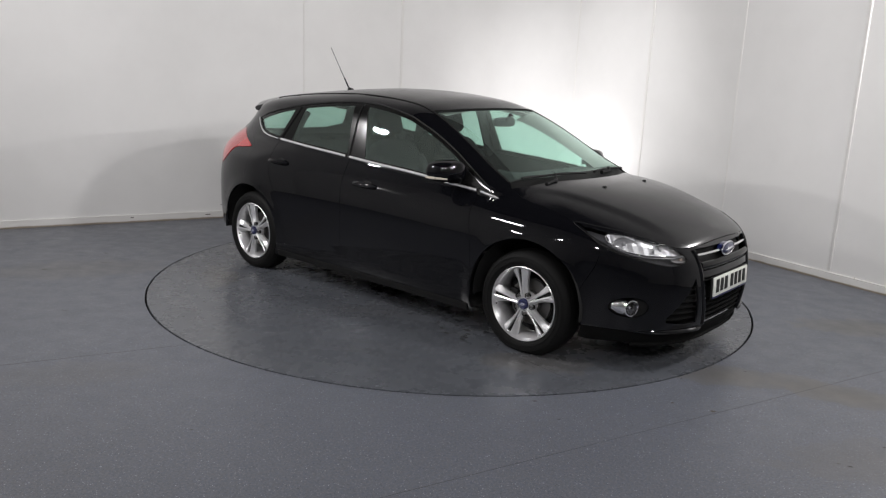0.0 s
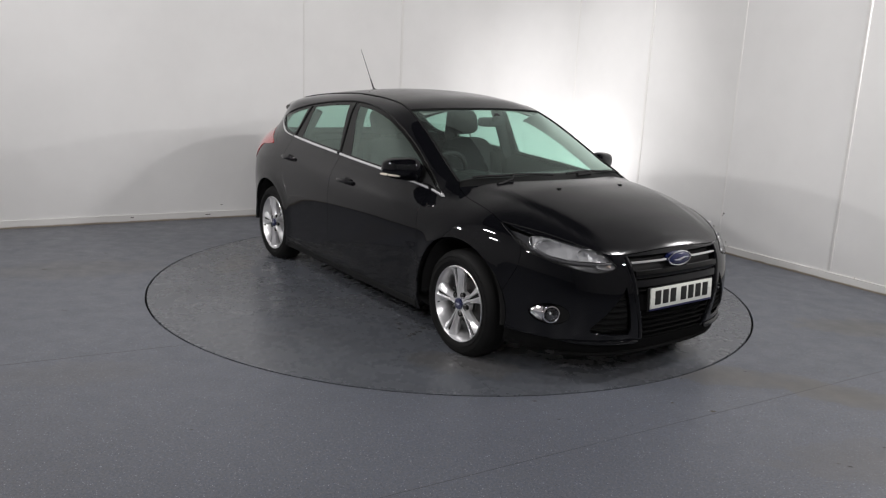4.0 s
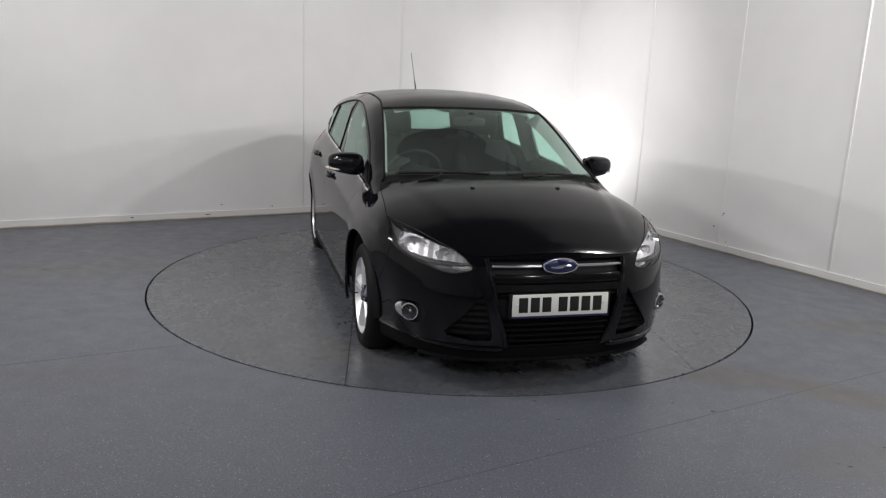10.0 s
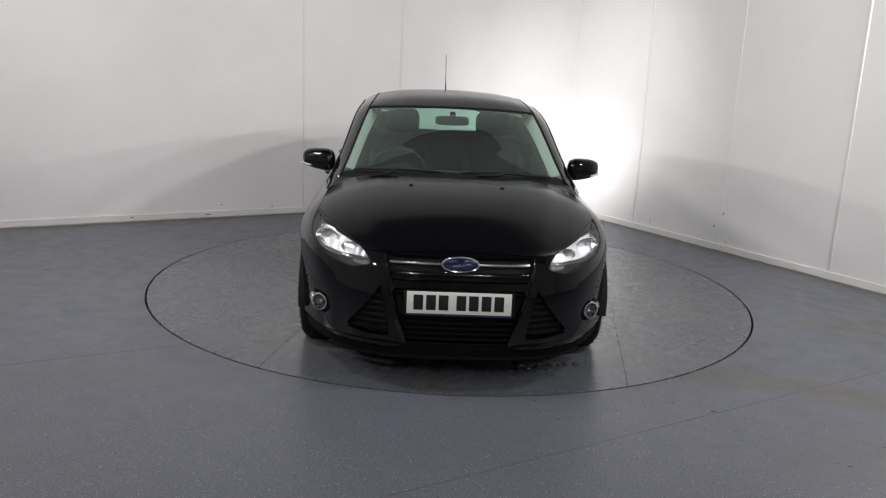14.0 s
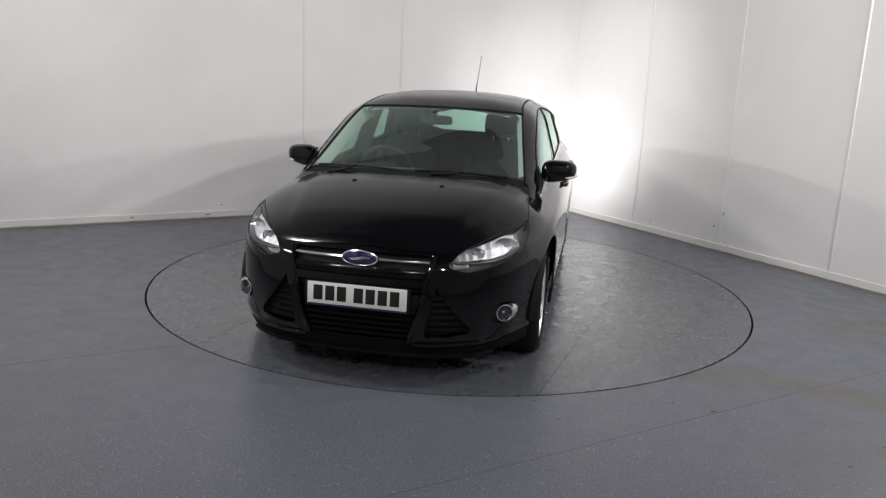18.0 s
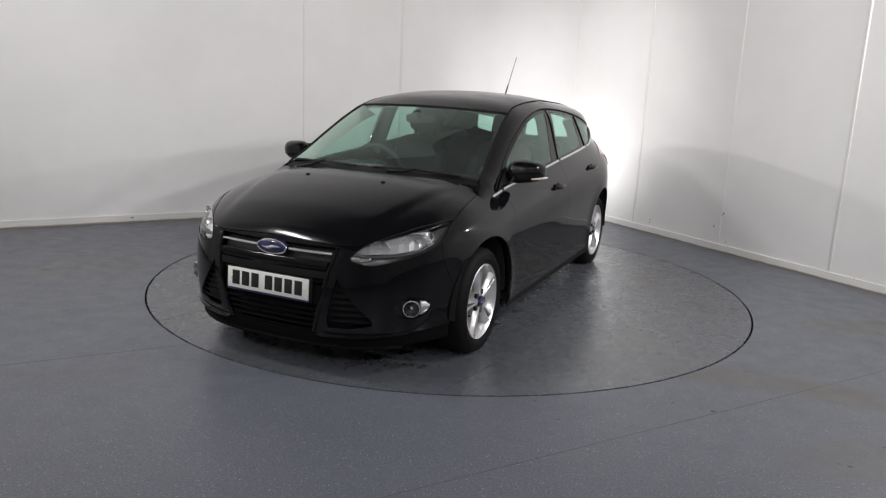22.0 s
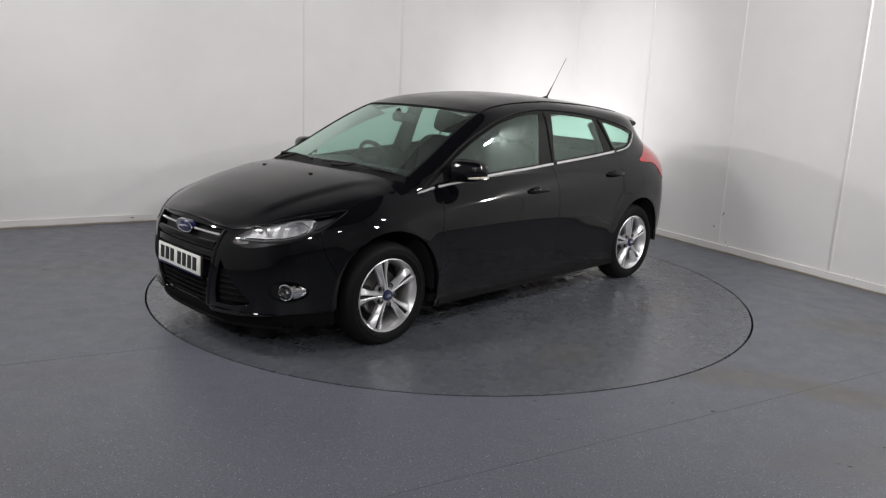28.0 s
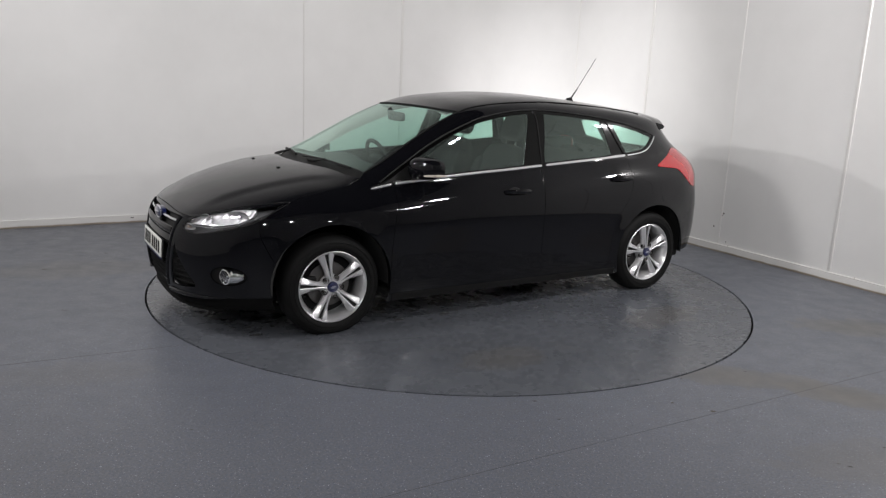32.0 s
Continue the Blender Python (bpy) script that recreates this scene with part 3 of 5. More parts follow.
def panel_mesh(name, region, mat, gap=.002, depth=.014, proud=0.0, mirror=False):
    """A panel of sheet with turned-in edges, from a region of the body surface."""
    pos, nor, tri = (a.copy() for a in region)
    p = pos[tri]
    flip = (np.cross(p[:, 1] - p[:, 0], p[:, 2] - p[:, 0]) * nor[tri[:, 0]]).sum(1) < 0
    tri[flip] = tri[flip][:, ::-1]
    edges = {}
    for t in tri:
        for a, b in ((t[0], t[1]), (t[1], t[2]), (t[2], t[0])):
            edges[(a, b)] = True
    border = [(a, b) for a, b in edges if (b, a) not in edges]
    push = np.zeros_like(pos)
    for a, b in border:
        d = pos[b] - pos[a]
        n = np.cross(nor[a], d)
        n /= np.linalg.norm(n) + 1e-12
        push[a] += n
        push[b] += n
    ln = np.linalg.norm(push, axis=1, keepdims=True)
    push = np.where(ln > 1e-9, push / np.maximum(ln, 1e-9), 0)
    pos = pos + push * gap + nor * proud
    verts, nors, faces = list(pos), list(nor), [tuple(t) for t in tri]
    if depth:
        top, low = {}, {}
        for a in {i for e in border for i in e}:
            top[a] = len(verts)
            verts.append(pos[a]), nors.append(nor[a] * .6 - push[a] * .8)
            low[a] = len(verts)
            verts.append(pos[a] - nor[a] * depth + push[a] * .001), nors.append(-push[a])
        for a, b in border:
            faces.append((top[b], top[a], low[a], low[b]))
    verts, nors = np.array(verts), np.array(nors)
    nors /= np.maximum(np.linalg.norm(nors, axis=1, keepdims=True), 1e-9)
    if mirror:
        verts, nors = verts * [1, -1, 1], nors * [1, -1, 1]
        faces = [f[::-1] for f in faces]
    return mesh_of(name, verts, faces, mat, nors)


def panel(name, region, mat, parent, label="", both=False, **more):
    """One panel, or the left and the right one."""
    made = [under(new(name, panel_mesh(name, region, mat, **more)), parent if not isinstance(parent, tuple) else parent[0], label)]
    if both:
        made.append(under(new(name, panel_mesh(name, region, mat, mirror=True, **more)), parent if not isinstance(parent, tuple) else parent[1], label))
    return made if both else made[0]


car = thing("car")
tagged(car, "black five-door hatchback car with silver alloy wheels, on the turntable", "car")

# outlines shared between the patches
DITCH = smooth_line([(1.06, .700), (.987, .688), (.65, .632), (.314, .582), (.1, .560), (-.3, .552), (-.8, .545), (-1.25, .535), (-1.55, .515), (-1.72, .495)])   # windscreen edge and roof ditch, x and y
BONNET_EDGE = smooth_line([(1.09, .725), (1.20, .742), (1.35, .757), (1.48, .770), (1.565, .774), (1.70, .735), (1.82, .672), (1.94, .585), (2.01, .515), (2.055, .45), (2.085, .34), (2.098, .2), (2.102, .0)])
SCUTTLE = smooth_line([(1.06, .700), (1.077, .714), (1.09, .725)])
i_tip = int(np.argmin(np.abs(BONNET_EDGE[:, 0] - 1.565)))


def arch(c, r, a0, a1, n=28):
    a = np.radians(np.linspace(a0, a1, n))
    return np.stack([c + r * np.cos(a), .318 + r * np.sin(a)], 1)


def xz(line):
    return top_pt(line[:, 0], line[:, 1])[:, [0, 2]]


BOTTOM = .178
JOIN = smooth_line([(1.565, float(top_pt(1.565, .774)[2])), (1.635, .785), (1.70, .742), (1.745, .70), (1.745, .62), (1.71, .54), (1.668, .455)])   # wing against headlamp and bumper, x and z
a_join = math.degrees(math.atan2(.455 - .318, 1.668 - 1.324))
ARCH_F = arch(1.324, .370, a_join, 180 + 22)
ARCH_R = arch(-1.324, .366, -22, 202)
CUT = -1.56
ditch_side = DITCH[DITCH[:, 0] > CUT + .01]
z_cut = float(top_pt(CUT, np.interp(-CUT, -DITCH[:, 0], DITCH[:, 1]))[2])
arch_top = arch(-1.324, .366, 102, -22)
SEAM = smooth_line([(CUT, z_cut), (-1.55, 1.13), (-1.46, 1.062), (-1.355, 1.005), (-1.33, .96), (-1.35, .85), tuple(arch_top[0])])    # where the flank patch meets the tail patch
SIDE = np.concatenate([
    xz(BONNET_EDGE[:i_tip + 1])[::-1], xz(SCUTTLE)[::-1][1:-1], xz(ditch_side), SEAM[:-1],
    arch_top, [(-.95, BOTTOM), (.96, BOTTOM)], ARCH_F[::-1], JOIN[::-1][:-1]])
# side windows and doors, x and z
BELT = [(1.05, .872), (.88, .900), (.64, .921), (.46, .938), (.245, .954), (.018, .968), (-.223, .986), (-.477, 1.004), (-.745, 1.023), (-1.03, 1.046), (-1.15, 1.057)]
CHROME_REAR = smooth_line([(-1.15, 1.057), (-1.25, 1.072), (-1.32, 1.096), (-1.37, 1.130), (-1.438, 1.190)])
TOPLINE = smooth_line([(1.05, .875), (.906, .960), (.787, 1.030), (.643, 1.115), (.467, 1.204), (.284, 1.278), (.189, 1.308), (.045, 1.338), (-.08, 1.356), (-.203, 1.366), (-.349, 1.368), (-.545, 1.357), (-.748, 1.337), (-.935, 1.312), (-1.128, 1.276), (-1.30, 1.235), (-1.438, 1.193)], 4)
DLO = np.concatenate([np.array(BELT), CHROME_REAR[1:], TOPLINE[::-1][1:-1]])


def shrink(poly, d):
    """Draw a polygon in by d."""
    p = np.array(poly, float)
    a, b = p - np.roll(p, 1, 0), np.roll(p, -1, 0) - p
    n = a / (np.linalg.norm(a, axis=1, keepdims=True) + 1e-9) + b / (np.linalg.norm(b, axis=1, keepdims=True) + 1e-9)
    n = np.stack([-n[:, 1], n[:, 0]], 1)
    n /= np.linalg.norm(n, axis=1, keepdims=True) + 1e-9
    area = (p[:, 0] * np.roll(p[:, 1], -1) - np.roll(p[:, 0], -1) * p[:, 1]).sum()
    return p + n * d * np.sign(area)


def between(x0, x1):
    """The part of the window band between two slanted lines ((x, z) low, (x, z) high)."""
    def line_x(l, z):
        return l[0][0] + (l[1][0] - l[0][0]) * (z - l[0][1]) / (l[1][1] - l[0][1])
    p = dense(shrink(DLO, .022), .02)
    lo = np.array([line_x(x1, q[1]) for q in p])
    hi = np.array([line_x(x0, q[1]) for q in p])
    q = p.copy()
    q[:, 0] = np.clip(q[:, 0], lo, hi)
    keep = [0]
    for i in range(1, len(q)):
        if np.linalg.norm(q[i] - q[keep[-1]]) > .004:
            keep.append(i)
    q = q[keep]
    mid = [i for i in range(len(q)) if not (abs(q[i, 0] - line_x(x0, q[i, 1])) < 1e-6 and abs(q[i - 1, 0] - line_x(x0, q[i - 1, 1])) < 1e-6 and abs(q[(i + 1) % len(q), 0] - line_x(x0, q[(i + 1) % len(q), 1])) < 1e-6)]
    return q[mid]


FRONT_WIN = between(((.735, .9), (.735, 1.2)), ((-.11, .97), (-.205, 1.345)))
REAR_WIN = between(((-.295, 1.0), (-.345, 1.35)), ((-.94, 1.05), (-.855, 1.31)))
QUARTER_WIN = between(((-1.085, 1.07), (-.955, 1.308)), ((-1.6, 1.0), (-1.6, 1.4)))
TRIANGLE = between(((1.3, .8), (1.3, 1.3)), ((.75, .8), (.75, 1.3)))
DOOR_F = np.array([(.958, .225), (.953, .45), (.935, .65), (.905, .80), (.885, .925), (.7, .945), (-.262, 1.02), (-.240, .90), (-.235, .75), (-.232, .5), (-.238, .225)])
DOOR_R = np.concatenate([[(-.238, .225), (-.232, .5), (-.235, .75), (-.240, .90), (-.262, 1.02), (-1.06, 1.075)], smooth_line([(-1.075, .95), (-1.065, .83), (-1.03, .74), (-.97, .655), (-.925, .56), (-.895, .45), (-.885, .34), (-.86, .26), (-.82, .225)])])
SILL = np.array([(.94, .222), (-.945, .222), (-.945, .10), (.94, .10)])
WING = np.array([(1.9, .10), (1.9, 1.1), (1.16, 1.1), (1.07, .985), (1.05, .90), (.885, .925), (.905, .80), (.935, .65), (.953, .45), (.958, .222), (.958, .10)])
side = cut(SIDE, [("front_window", FRONT_WIN), ("rear_window", REAR_WIN), ("quarter_window", QUARTER_WIN), ("triangle", TRIANGLE),
                  ("band", DLO), ("front_door", DOOR_F), ("rear_door", DOOR_R), ("sill", SILL), ("wing", WING)], .03, side_pt)

wings = panel("front_wing", side["wing"], PAINT, car, both=True, gap=.0015, depth=.007)
body_sides = panel("rear_body_side", side["rest"], PAINT, car, both=True, gap=.0005)
doors_f = panel("front_door", side["front_door"], PAINT, car, both=True)
doors_r = panel("rear_door", side["rear_door"], PAINT, car, both=True)
panel("side_sill", side["sill"], PLASTIC, car, "satin black side sill", both=True, gap=.001, proud=.006)
panel("window_surround", side["band"], GLOSSBLACK, car, "gloss black window surround", both=True, gap=0, proud=-.004)
for nm, owner in (("front_window", doors_f), ("rear_window", doors_r), ("quarter_window", body_sides)):
    for ob in panel(nm, side[nm], GLASS, tuple(owner), "green-tinted side glass", both=True, gap=.0, depth=0, proud=-.006):
        ob.visible_shadow = False
panel("mirror_base", side["triangle"], PLASTIC, tuple(doors_f), "black plastic corner panel", both=True, gap=.001)

# nose: bumper, headlamps, grilles
nose_top = BONNET_EDGE[i_tip:]


def wrap_line(p3):
    return wrap_of(np.asarray(p3, float))


def front_line(yz, n=6, closed=True):
    p = smooth_line(yz, n, closed) if n else np.array(yz, float)
    return wrap_line(np.stack([front_x(p[:, 0], p[:, 1]), p[:, 0], p[:, 1]], 1))


arch_front = arch(1.324, .370, -22, a_join)
half = np.concatenate([wrap_line(top_pt(nose_top[:, 0], nose_top[:, 1]))[::-1], wrap_line(side_pt(JOIN[:, 0], JOIN[:, 1]))[1:],
                       wrap_line(side_pt(arch_front[:, 0], arch_front[:, 1]))[::-1][1:]])
low_edge = np.stack([np.linspace(half[-1, 0], 0, 24)[1:], np.full(23, BOTTOM - .01)], 1)
half = np.concatenate([half, low_edge])
NOSE = np.concatenate([half, (half * [-1, 1])[::-1][1:-1]])
HEAD3 = np.array([(1.565, .778, .812), (1.70, .735, .800), (1.82, .672, .781), (1.94, .590, .748), (2.025, .505, .712), (2.075, .462, .672), (2.092, .447, .641),
                  (2.078, .500, .622), (2.05, .555, .616), (1.97, .650, .637), (1.89, .712, .660), (1.80, .765, .690), (1.73, .788, .722), (1.66, .793, .765)])
HEAD = wrap_line(HEAD3)
HEAD = smooth_line(HEAD, 4, True)
GRILLE_UP = front_line([(.365, .690), (.36, .655), (.335, .575), (-.335, .575), (-.36, .655), (-.365, .690)], 0)
GRILLE_LOW = front_line([(.325, .535), (.318, .46), (.262, .25), (.23, .235), (-.23, .235), (-.262, .25), (-.318, .46), (-.325, .535)], 0)
INTAKE = front_line([(.395, .540), (.440, .47), (.50, .395), (.565, .318), (.555, .298), (.45, .280), (.35, .280), (.345, .31), (.37, .43)], 0)
FOG = front_line([(.715 + .062 * math.cos(t), .385 + .056 * math.sin(t)) for t in np.linspace(0, 2 * math.pi, 20, endpoint=False)], 0)
flip = np.array([-1, 1])
LIP = np.array([(-1.5, .05), (1.5, .05)] + [(a, .2385 + .05 * abs(a) ** 2) for a in np.linspace(1.5, -1.5, 41)])
nose = cut(NOSE, [("head_l", HEAD), ("head_r", HEAD * flip), ("grille_up", GRILLE_UP), ("grille_low", GRILLE_LOW), ("intake_l", INTAKE), ("intake_r", INTAKE * flip),
                  ("fog_l", FOG), ("fog_r", FOG * flip), ("lip", LIP)], .026, wrap_pt, (1.3, 1))
bumper = panel("front_bumper", nose["rest"], PAINT, car, depth=.014)
# black lip, its colour deepened for the shade under the ledge
panel("bumper_lip", nose["lip"], JOINT, bumper, "matt black lower lip, with the ledge's shade in its colour", depth=.010, gap=.001, proud=-.008)

# bonnet, scuttle, windscreen, roof: one patch seen from above
WS_LOW = smooth_line([(1.045, .698), (1.10, .5), (1.135, .25), (1.145, 0)])
WS_TOP = smooth_line([(.314, .582), (.375, .45), (.415, .22), (.425, 0)])
BON_REAR = smooth_line([(1.09, .725), (1.125, .66), (1.20, .45), (1.260, .27), (1.288, .12), (1.295, 0)])


def both_sides(line):
    return np.concatenate([line, (line * [1, -1])[::-1][1:]])


TOP_OUT = np.concatenate([BONNET_EDGE[::-1][:-1], SCUTTLE[::-1][:-1], DITCH, [(-1.76, .40), (-1.785, .2), (-1.79, 0)]])
TOP = np.concatenate([TOP_OUT, (TOP_OUT * [1, -1])[::-1][1:-1]])
GLASS_F = np.concatenate([both_sides(WS_LOW), (DITCH[(DITCH[:, 0] < 1.04) & (DITCH[:, 0] > .32)] * [1, -1]), both_sides(WS_TOP)[::-1], DITCH[(DITCH[:, 0] < 1.04) & (DITCH[:, 0] > .32)][::-1]])
BONNET = np.concatenate([both_sides(BON_REAR), [(1.09, -.95), (2.4, -.95), (2.4, .95), (1.09, .95)]])
ROOF = np.concatenate([both_sides(WS_TOP), [(.3, -.9), (-2.2, -.9), (-2.2, .9), (.3, .9)]])


def ease(q, lo, hi):
    t = np.clip((q - lo) / (hi - lo), 0, 1)
    return t * t * (3 - 2 * t)


def bonnet_pt(x, y):
    """The upper surface, with the raised middle of the bonnet between its two creases."""
    p = top_pt(x, y)
    crease = np.interp(p[..., 0], [1.1, 1.5, 2.1], [.60, .535, .40])
    p[..., 2] += .009 * (1 - ease(np.abs(p[..., 1]) - crease, -.02, .07)) * ease(p[..., 0], 1.14, 1.34) * (1 - ease(p[..., 0], 1.84, 2.06))
    return p


top = cut(TOP, [("glass", GLASS_F), ("bonnet", BONNET), ("roof", ROOF)], .025, bonnet_pt)
panel("bonnet", top["bonnet"], PAINT_TOP, car, gap=.0025)
panel("roof", top["roof"], PAINT_TOP, car, gap=.002)
panel("scuttle_panel", top["rest"], PLASTIC, car, "matt black plastic scuttle", gap=.001, proud=-.012)
ws = panel("windscreen", top["glass"], GLASS, car, "green-tinted windscreen", gap=.0, depth=0, proud=-.003)
ws.visible_shadow = False

# tail: quarters, tailgate, bumper, lamps
OX2 = -.45


def tail_pt(a, z):
    a, z = np.broadcast_arrays(np.asarray(a, float), np.asarray(z, float))
    r = solve(lambda q: half_width(OX2 - q * np.cos(a), z) > np.abs(q * np.sin(a)), np.full(a.shape, .1), np.full(a.shape, 2.2))
    return np.stack([OX2 - r * np.cos(a), r * np.sin(a), z], -1)


def tail_of(p):
    p = np.asarray(p, float)
    return np.stack([np.arctan2(p[..., 1], OX2 - p[..., 0]), p[..., 2]], -1)


roof_end = np.concatenate([[(CUT, np.interp(-CUT, -DITCH[:, 0], DITCH[:, 1]))], DITCH[DITCH[:, 0] < CUT - .01], [(-1.76, .40), (-1.785, .2), (-1.79, 0)]])
arch_rear = arch(-1.324, .366, 102, 184)
half = np.concatenate([tail_of(top_pt(roof_end[:, 0], roof_end[:, 1]))[::-1], tail_of(side_pt(SEAM[:, 0], SEAM[:, 1]))[1:],
                       tail_of(side_pt(arch_rear[:, 0], arch_rear[:, 1]))[1:]])
low_edge = np.stack([np.linspace(half[-1, 0], 0, 20)[1:], np.full(19, .285)], 1)
half = np.concatenate([half, low_edge])
TAIL = np.concatenate([half, (half * [-1, 1])[::-1][1:-1]])
LAMP3 = smooth_line([(-1.37, .976), (-1.5, 1.030), (-1.60, 1.068), (-1.69, 1.094), (-1.77, 1.070), (-1.83, 1.01), (-1.865, .92), (-1.87, .81), (-1.80, .805), (-1.70, .865), (-1.60, .942), (-1.48, .958)], 4, True)
LAMP = tail_of(side_pt(LAMP3[:, 0], LAMP3[:, 1]))
REAR_BUMP = tail_of(side_pt(*np.array([(-1.62, .52), (-1.80, .60), (-1.95, .66), (-2.03, .68)]).T))
REAR_BUMP = np.concatenate([REAR_BUMP, [(0, .66)], (REAR_BUMP * flip)[::-1], [(-1.4, .1), (1.4, .1)]])
GLASS_R = tail_of(np.array([(-1.80, .50, 1.27), (-1.92, .56, 1.10), (-2.0, .45, 1.06), (-2.03, 0, 1.05)]))
GLASS_R = np.concatenate([GLASS_R, (GLASS_R * flip)[::-1][1:], [(-.30, 1.305), (0, 1.31), (.30, 1.305)]])
tail = cut(TAIL, [("lamp_l", LAMP), ("lamp_r", LAMP * flip), ("rear_bumper", REAR_BUMP), ("glass", GLASS_R)], .04, tail_pt, (1.2, 1))
panel("tailgate", tail["rest"], PAINT, car, gap=.0005)
panel("rear_bumper", tail["rear_bumper"], PAINT, car)
rg = panel("rear_window", tail["glass"], GLASS, car, "green-tinted rear glass", gap=0, depth=0, proud=-.004)
rg.visible_shadow = False
for nm in ("lamp_l", "lamp_r"):
    panel("tail_light", tail[nm], RED, car, "red plastic tail lamp", proud=.004)

# dark inner shell and floor pan
core = cut(np.concatenate([[(2.0, .20), (2.0, .62), (1.6, .78), (1.05, .83), (-1.2, .98), (-1.9, .95), (-2.0, .36)], [(-1.70, .34)], arch(-1.324, .38, 197, -17)[::1], [(-.9, .20), (.9, .20)], arch(1.324, .385, 197, -17), [(1.72, .20)]]),
           [], .08, lambda x, z: side_pt(x, z) - np.array([0, .03, 0]))
panel("inner_shell", core["rest"], DARK, car, "dark inner structure", both=True, gap=0, depth=0)
bm = bmesh.new()
box(bm, -1.95, 1.95, -.62, .62, .17, .24, .02)
box(bm, -.93, .93, -.80, .80, .17, .22, .02)
box(bm, 1.0, 1.75, -.60, .60, .25, .60, .05)
part("floor_pan", bm, DARK, car)
bm = bmesh.new()
box(bm, 1.70, 2.065, -.40, .40, .186, .60, .03)
part("radiator_cowl", bm, DARK, car, "black cowl behind the grilles")


# ---- wheels ----
def wheel_set():
    wheel = thing("wheel")
    bm = bmesh.new()
    prof = [(.206, -.178), (.225, -.185), (.262, -.186), (.292, -.178), (.308, -.160), (.314, -.13), (.315, -.10), (.315, -.055), (.312, -.03), (.302, -.012), (.285, .001), (.262, .007), (.240, .004), (.226, -.004), (.219, -.010)]
    lathe(bm, prof, 72)
    tyre = part("tyre", bm, RUBBER, wheel, "black road tyre")
    bm = bmesh.new()
    for r in (.248, .276):
        lathe(bm, [(r - .0015, .0075), (r, .0095), (r + .0015, .0075)], 72)
    part("sidewall_ridge", bm, RUBBER, tyre)
    rim = part("rim", lathe(bmesh.new(), [(.205, -.17), (.198, -.14), (.186, -.10), (.188, -.06), (.200, -.03), (.207, -.016), (.2135, -.006), (.219, .0005), (.2225, -.002), (.2225, -.012), (.217, -.018)], 72), ALLOY, wheel, "silver alloy rim")
    # five spokes, each a forked pair: a narrow ridge beside the slot, a slope that falls away outwards
    rows = [(.040, .0005, .031, -.013), (.070, .001, .026, -.012), (.100, .003, .027, -.011), (.130, .0055, .033, -.010), (.160, .008, .043, -.009), (.185, .010, .052, -.007), (.2095, .0115, .062, -.005)]
    for i in range(5):
        a = 2 * math.pi * i / 5 + math.pi / 2
        bm = bmesh.new()
        for s in (-1, 1):
            rings = []
            for r, e0, e1, h in rows:
                pts = [(s * e0, h - .016), (s * (e0 + .0012), h - .001), (s * (e0 + .0040), h + .001), (s * (e0 + .0105), h), (s * (e1 - .004), h - .015), (s * e1, h - .024), (s * (e1 - .004), h - .046), (s * (e0 + .003), h - .046)]
                rings.append([bm.verts.new((r * math.cos(a) - p * math.sin(a), q, r * math.sin(a) + p * math.cos(a))) for p, q in pts])
            for u, v in zip(rings, rings[1:]):
                for k in range(8):
                    bm.faces.new((u[k], u[(k + 1) % 8], v[(k + 1) % 8], v[k]))
            bm.faces.new(rings[0])
            bm.faces.new(rings[-1])
        bmesh.ops.recalc_face_normals(bm, faces=bm.faces[:])
        spoke = part("spoke", bm, ALLOY, rim, angle=18)
        # dark strip laid in the slot for the shade between the two arms
        bm = bmesh.new()
        strip = [[bm.verts.new((r * math.cos(a) - p * math.sin(a), h - .011, r * math.sin(a) + p * math.cos(a))) for p in (-e0 - .0012, e0 + .0012)] for r, e0, e1, h in rows[2:]]
        for u, v in zip(strip, strip[1:]):
            bm.faces.new((u[0], u[1], v[1], v[0]))
        part("spoke_slot", bm, DARK, rim, "dark strip for the shade in the slot")
    hub = part("hub", lathe(bmesh.new(), [(0, -.016), (.030, -.016), (.060, -.020), (.070, -.030), (.072, -.06), (.05, -.08)], 40), ALLOY, rim)
    cap = part("hub_cap", lathe(bmesh.new(), [(0, -.001), (.024, -.002), (.031, -.005), (.034, -.011), (.034, -.02)], 32), BADGE, wheel, "small blue centre cap with a plain oval")
    bm = bmesh.new()
    lathe(bm, [(0, .0004), (.019, -.0006), (.020, -.004)], 24, Matrix.Diagonal((1, 1, .45, 1)))
    part("oval_mark", bm, CHROME, cap)
    bm = lathe(bmesh.new(), [(0, -.006), (.007, -.006), (.010, -.010), (.010, -.03)], 6)
    nut_me = part("wheel_nut", bm, STEEL, wheel, "steel wheel nut", smooth=False)
    pocket = part("nut_pocket", lathe(bmesh.new(), [(.018, -.0135), (.0165, -.0135), (.0165, -.03), (0, -.03)], 14), DARK, wheel)
    for i in range(5):
        a = 2 * math.pi * (i + .5) / 5 + math.pi / 2
        for src in (nut_me, pocket):
            ob = src if i == 0 else src.copy()
            if i:
                scene.collection.objects.link(ob)
            ob.location = (.058 * math.cos(a), -.003 if src is nut_me else .0, .058 * math.sin(a))
    part("brake_disc", lathe(bmesh.new(), [(0, -.075), (.07, -.075), (.072, -.088), (.138, -.088), (.139, -.11), (.06, -.11)], 48), STEEL, wheel, "dull steel brake disc")
    bm = bmesh.new()
    box(bm, -.045, .045, -.125, -.065, .085, .150, .012, Matrix.Rotation(radians(70), 4, "Y"))
    part("brake_caliper", bm, PLASTIC, wheel)
    bm = lathe(bmesh.new(), [(0, -.15), (.195, -.15), (.195, -.145), (0, -.145)], 40)
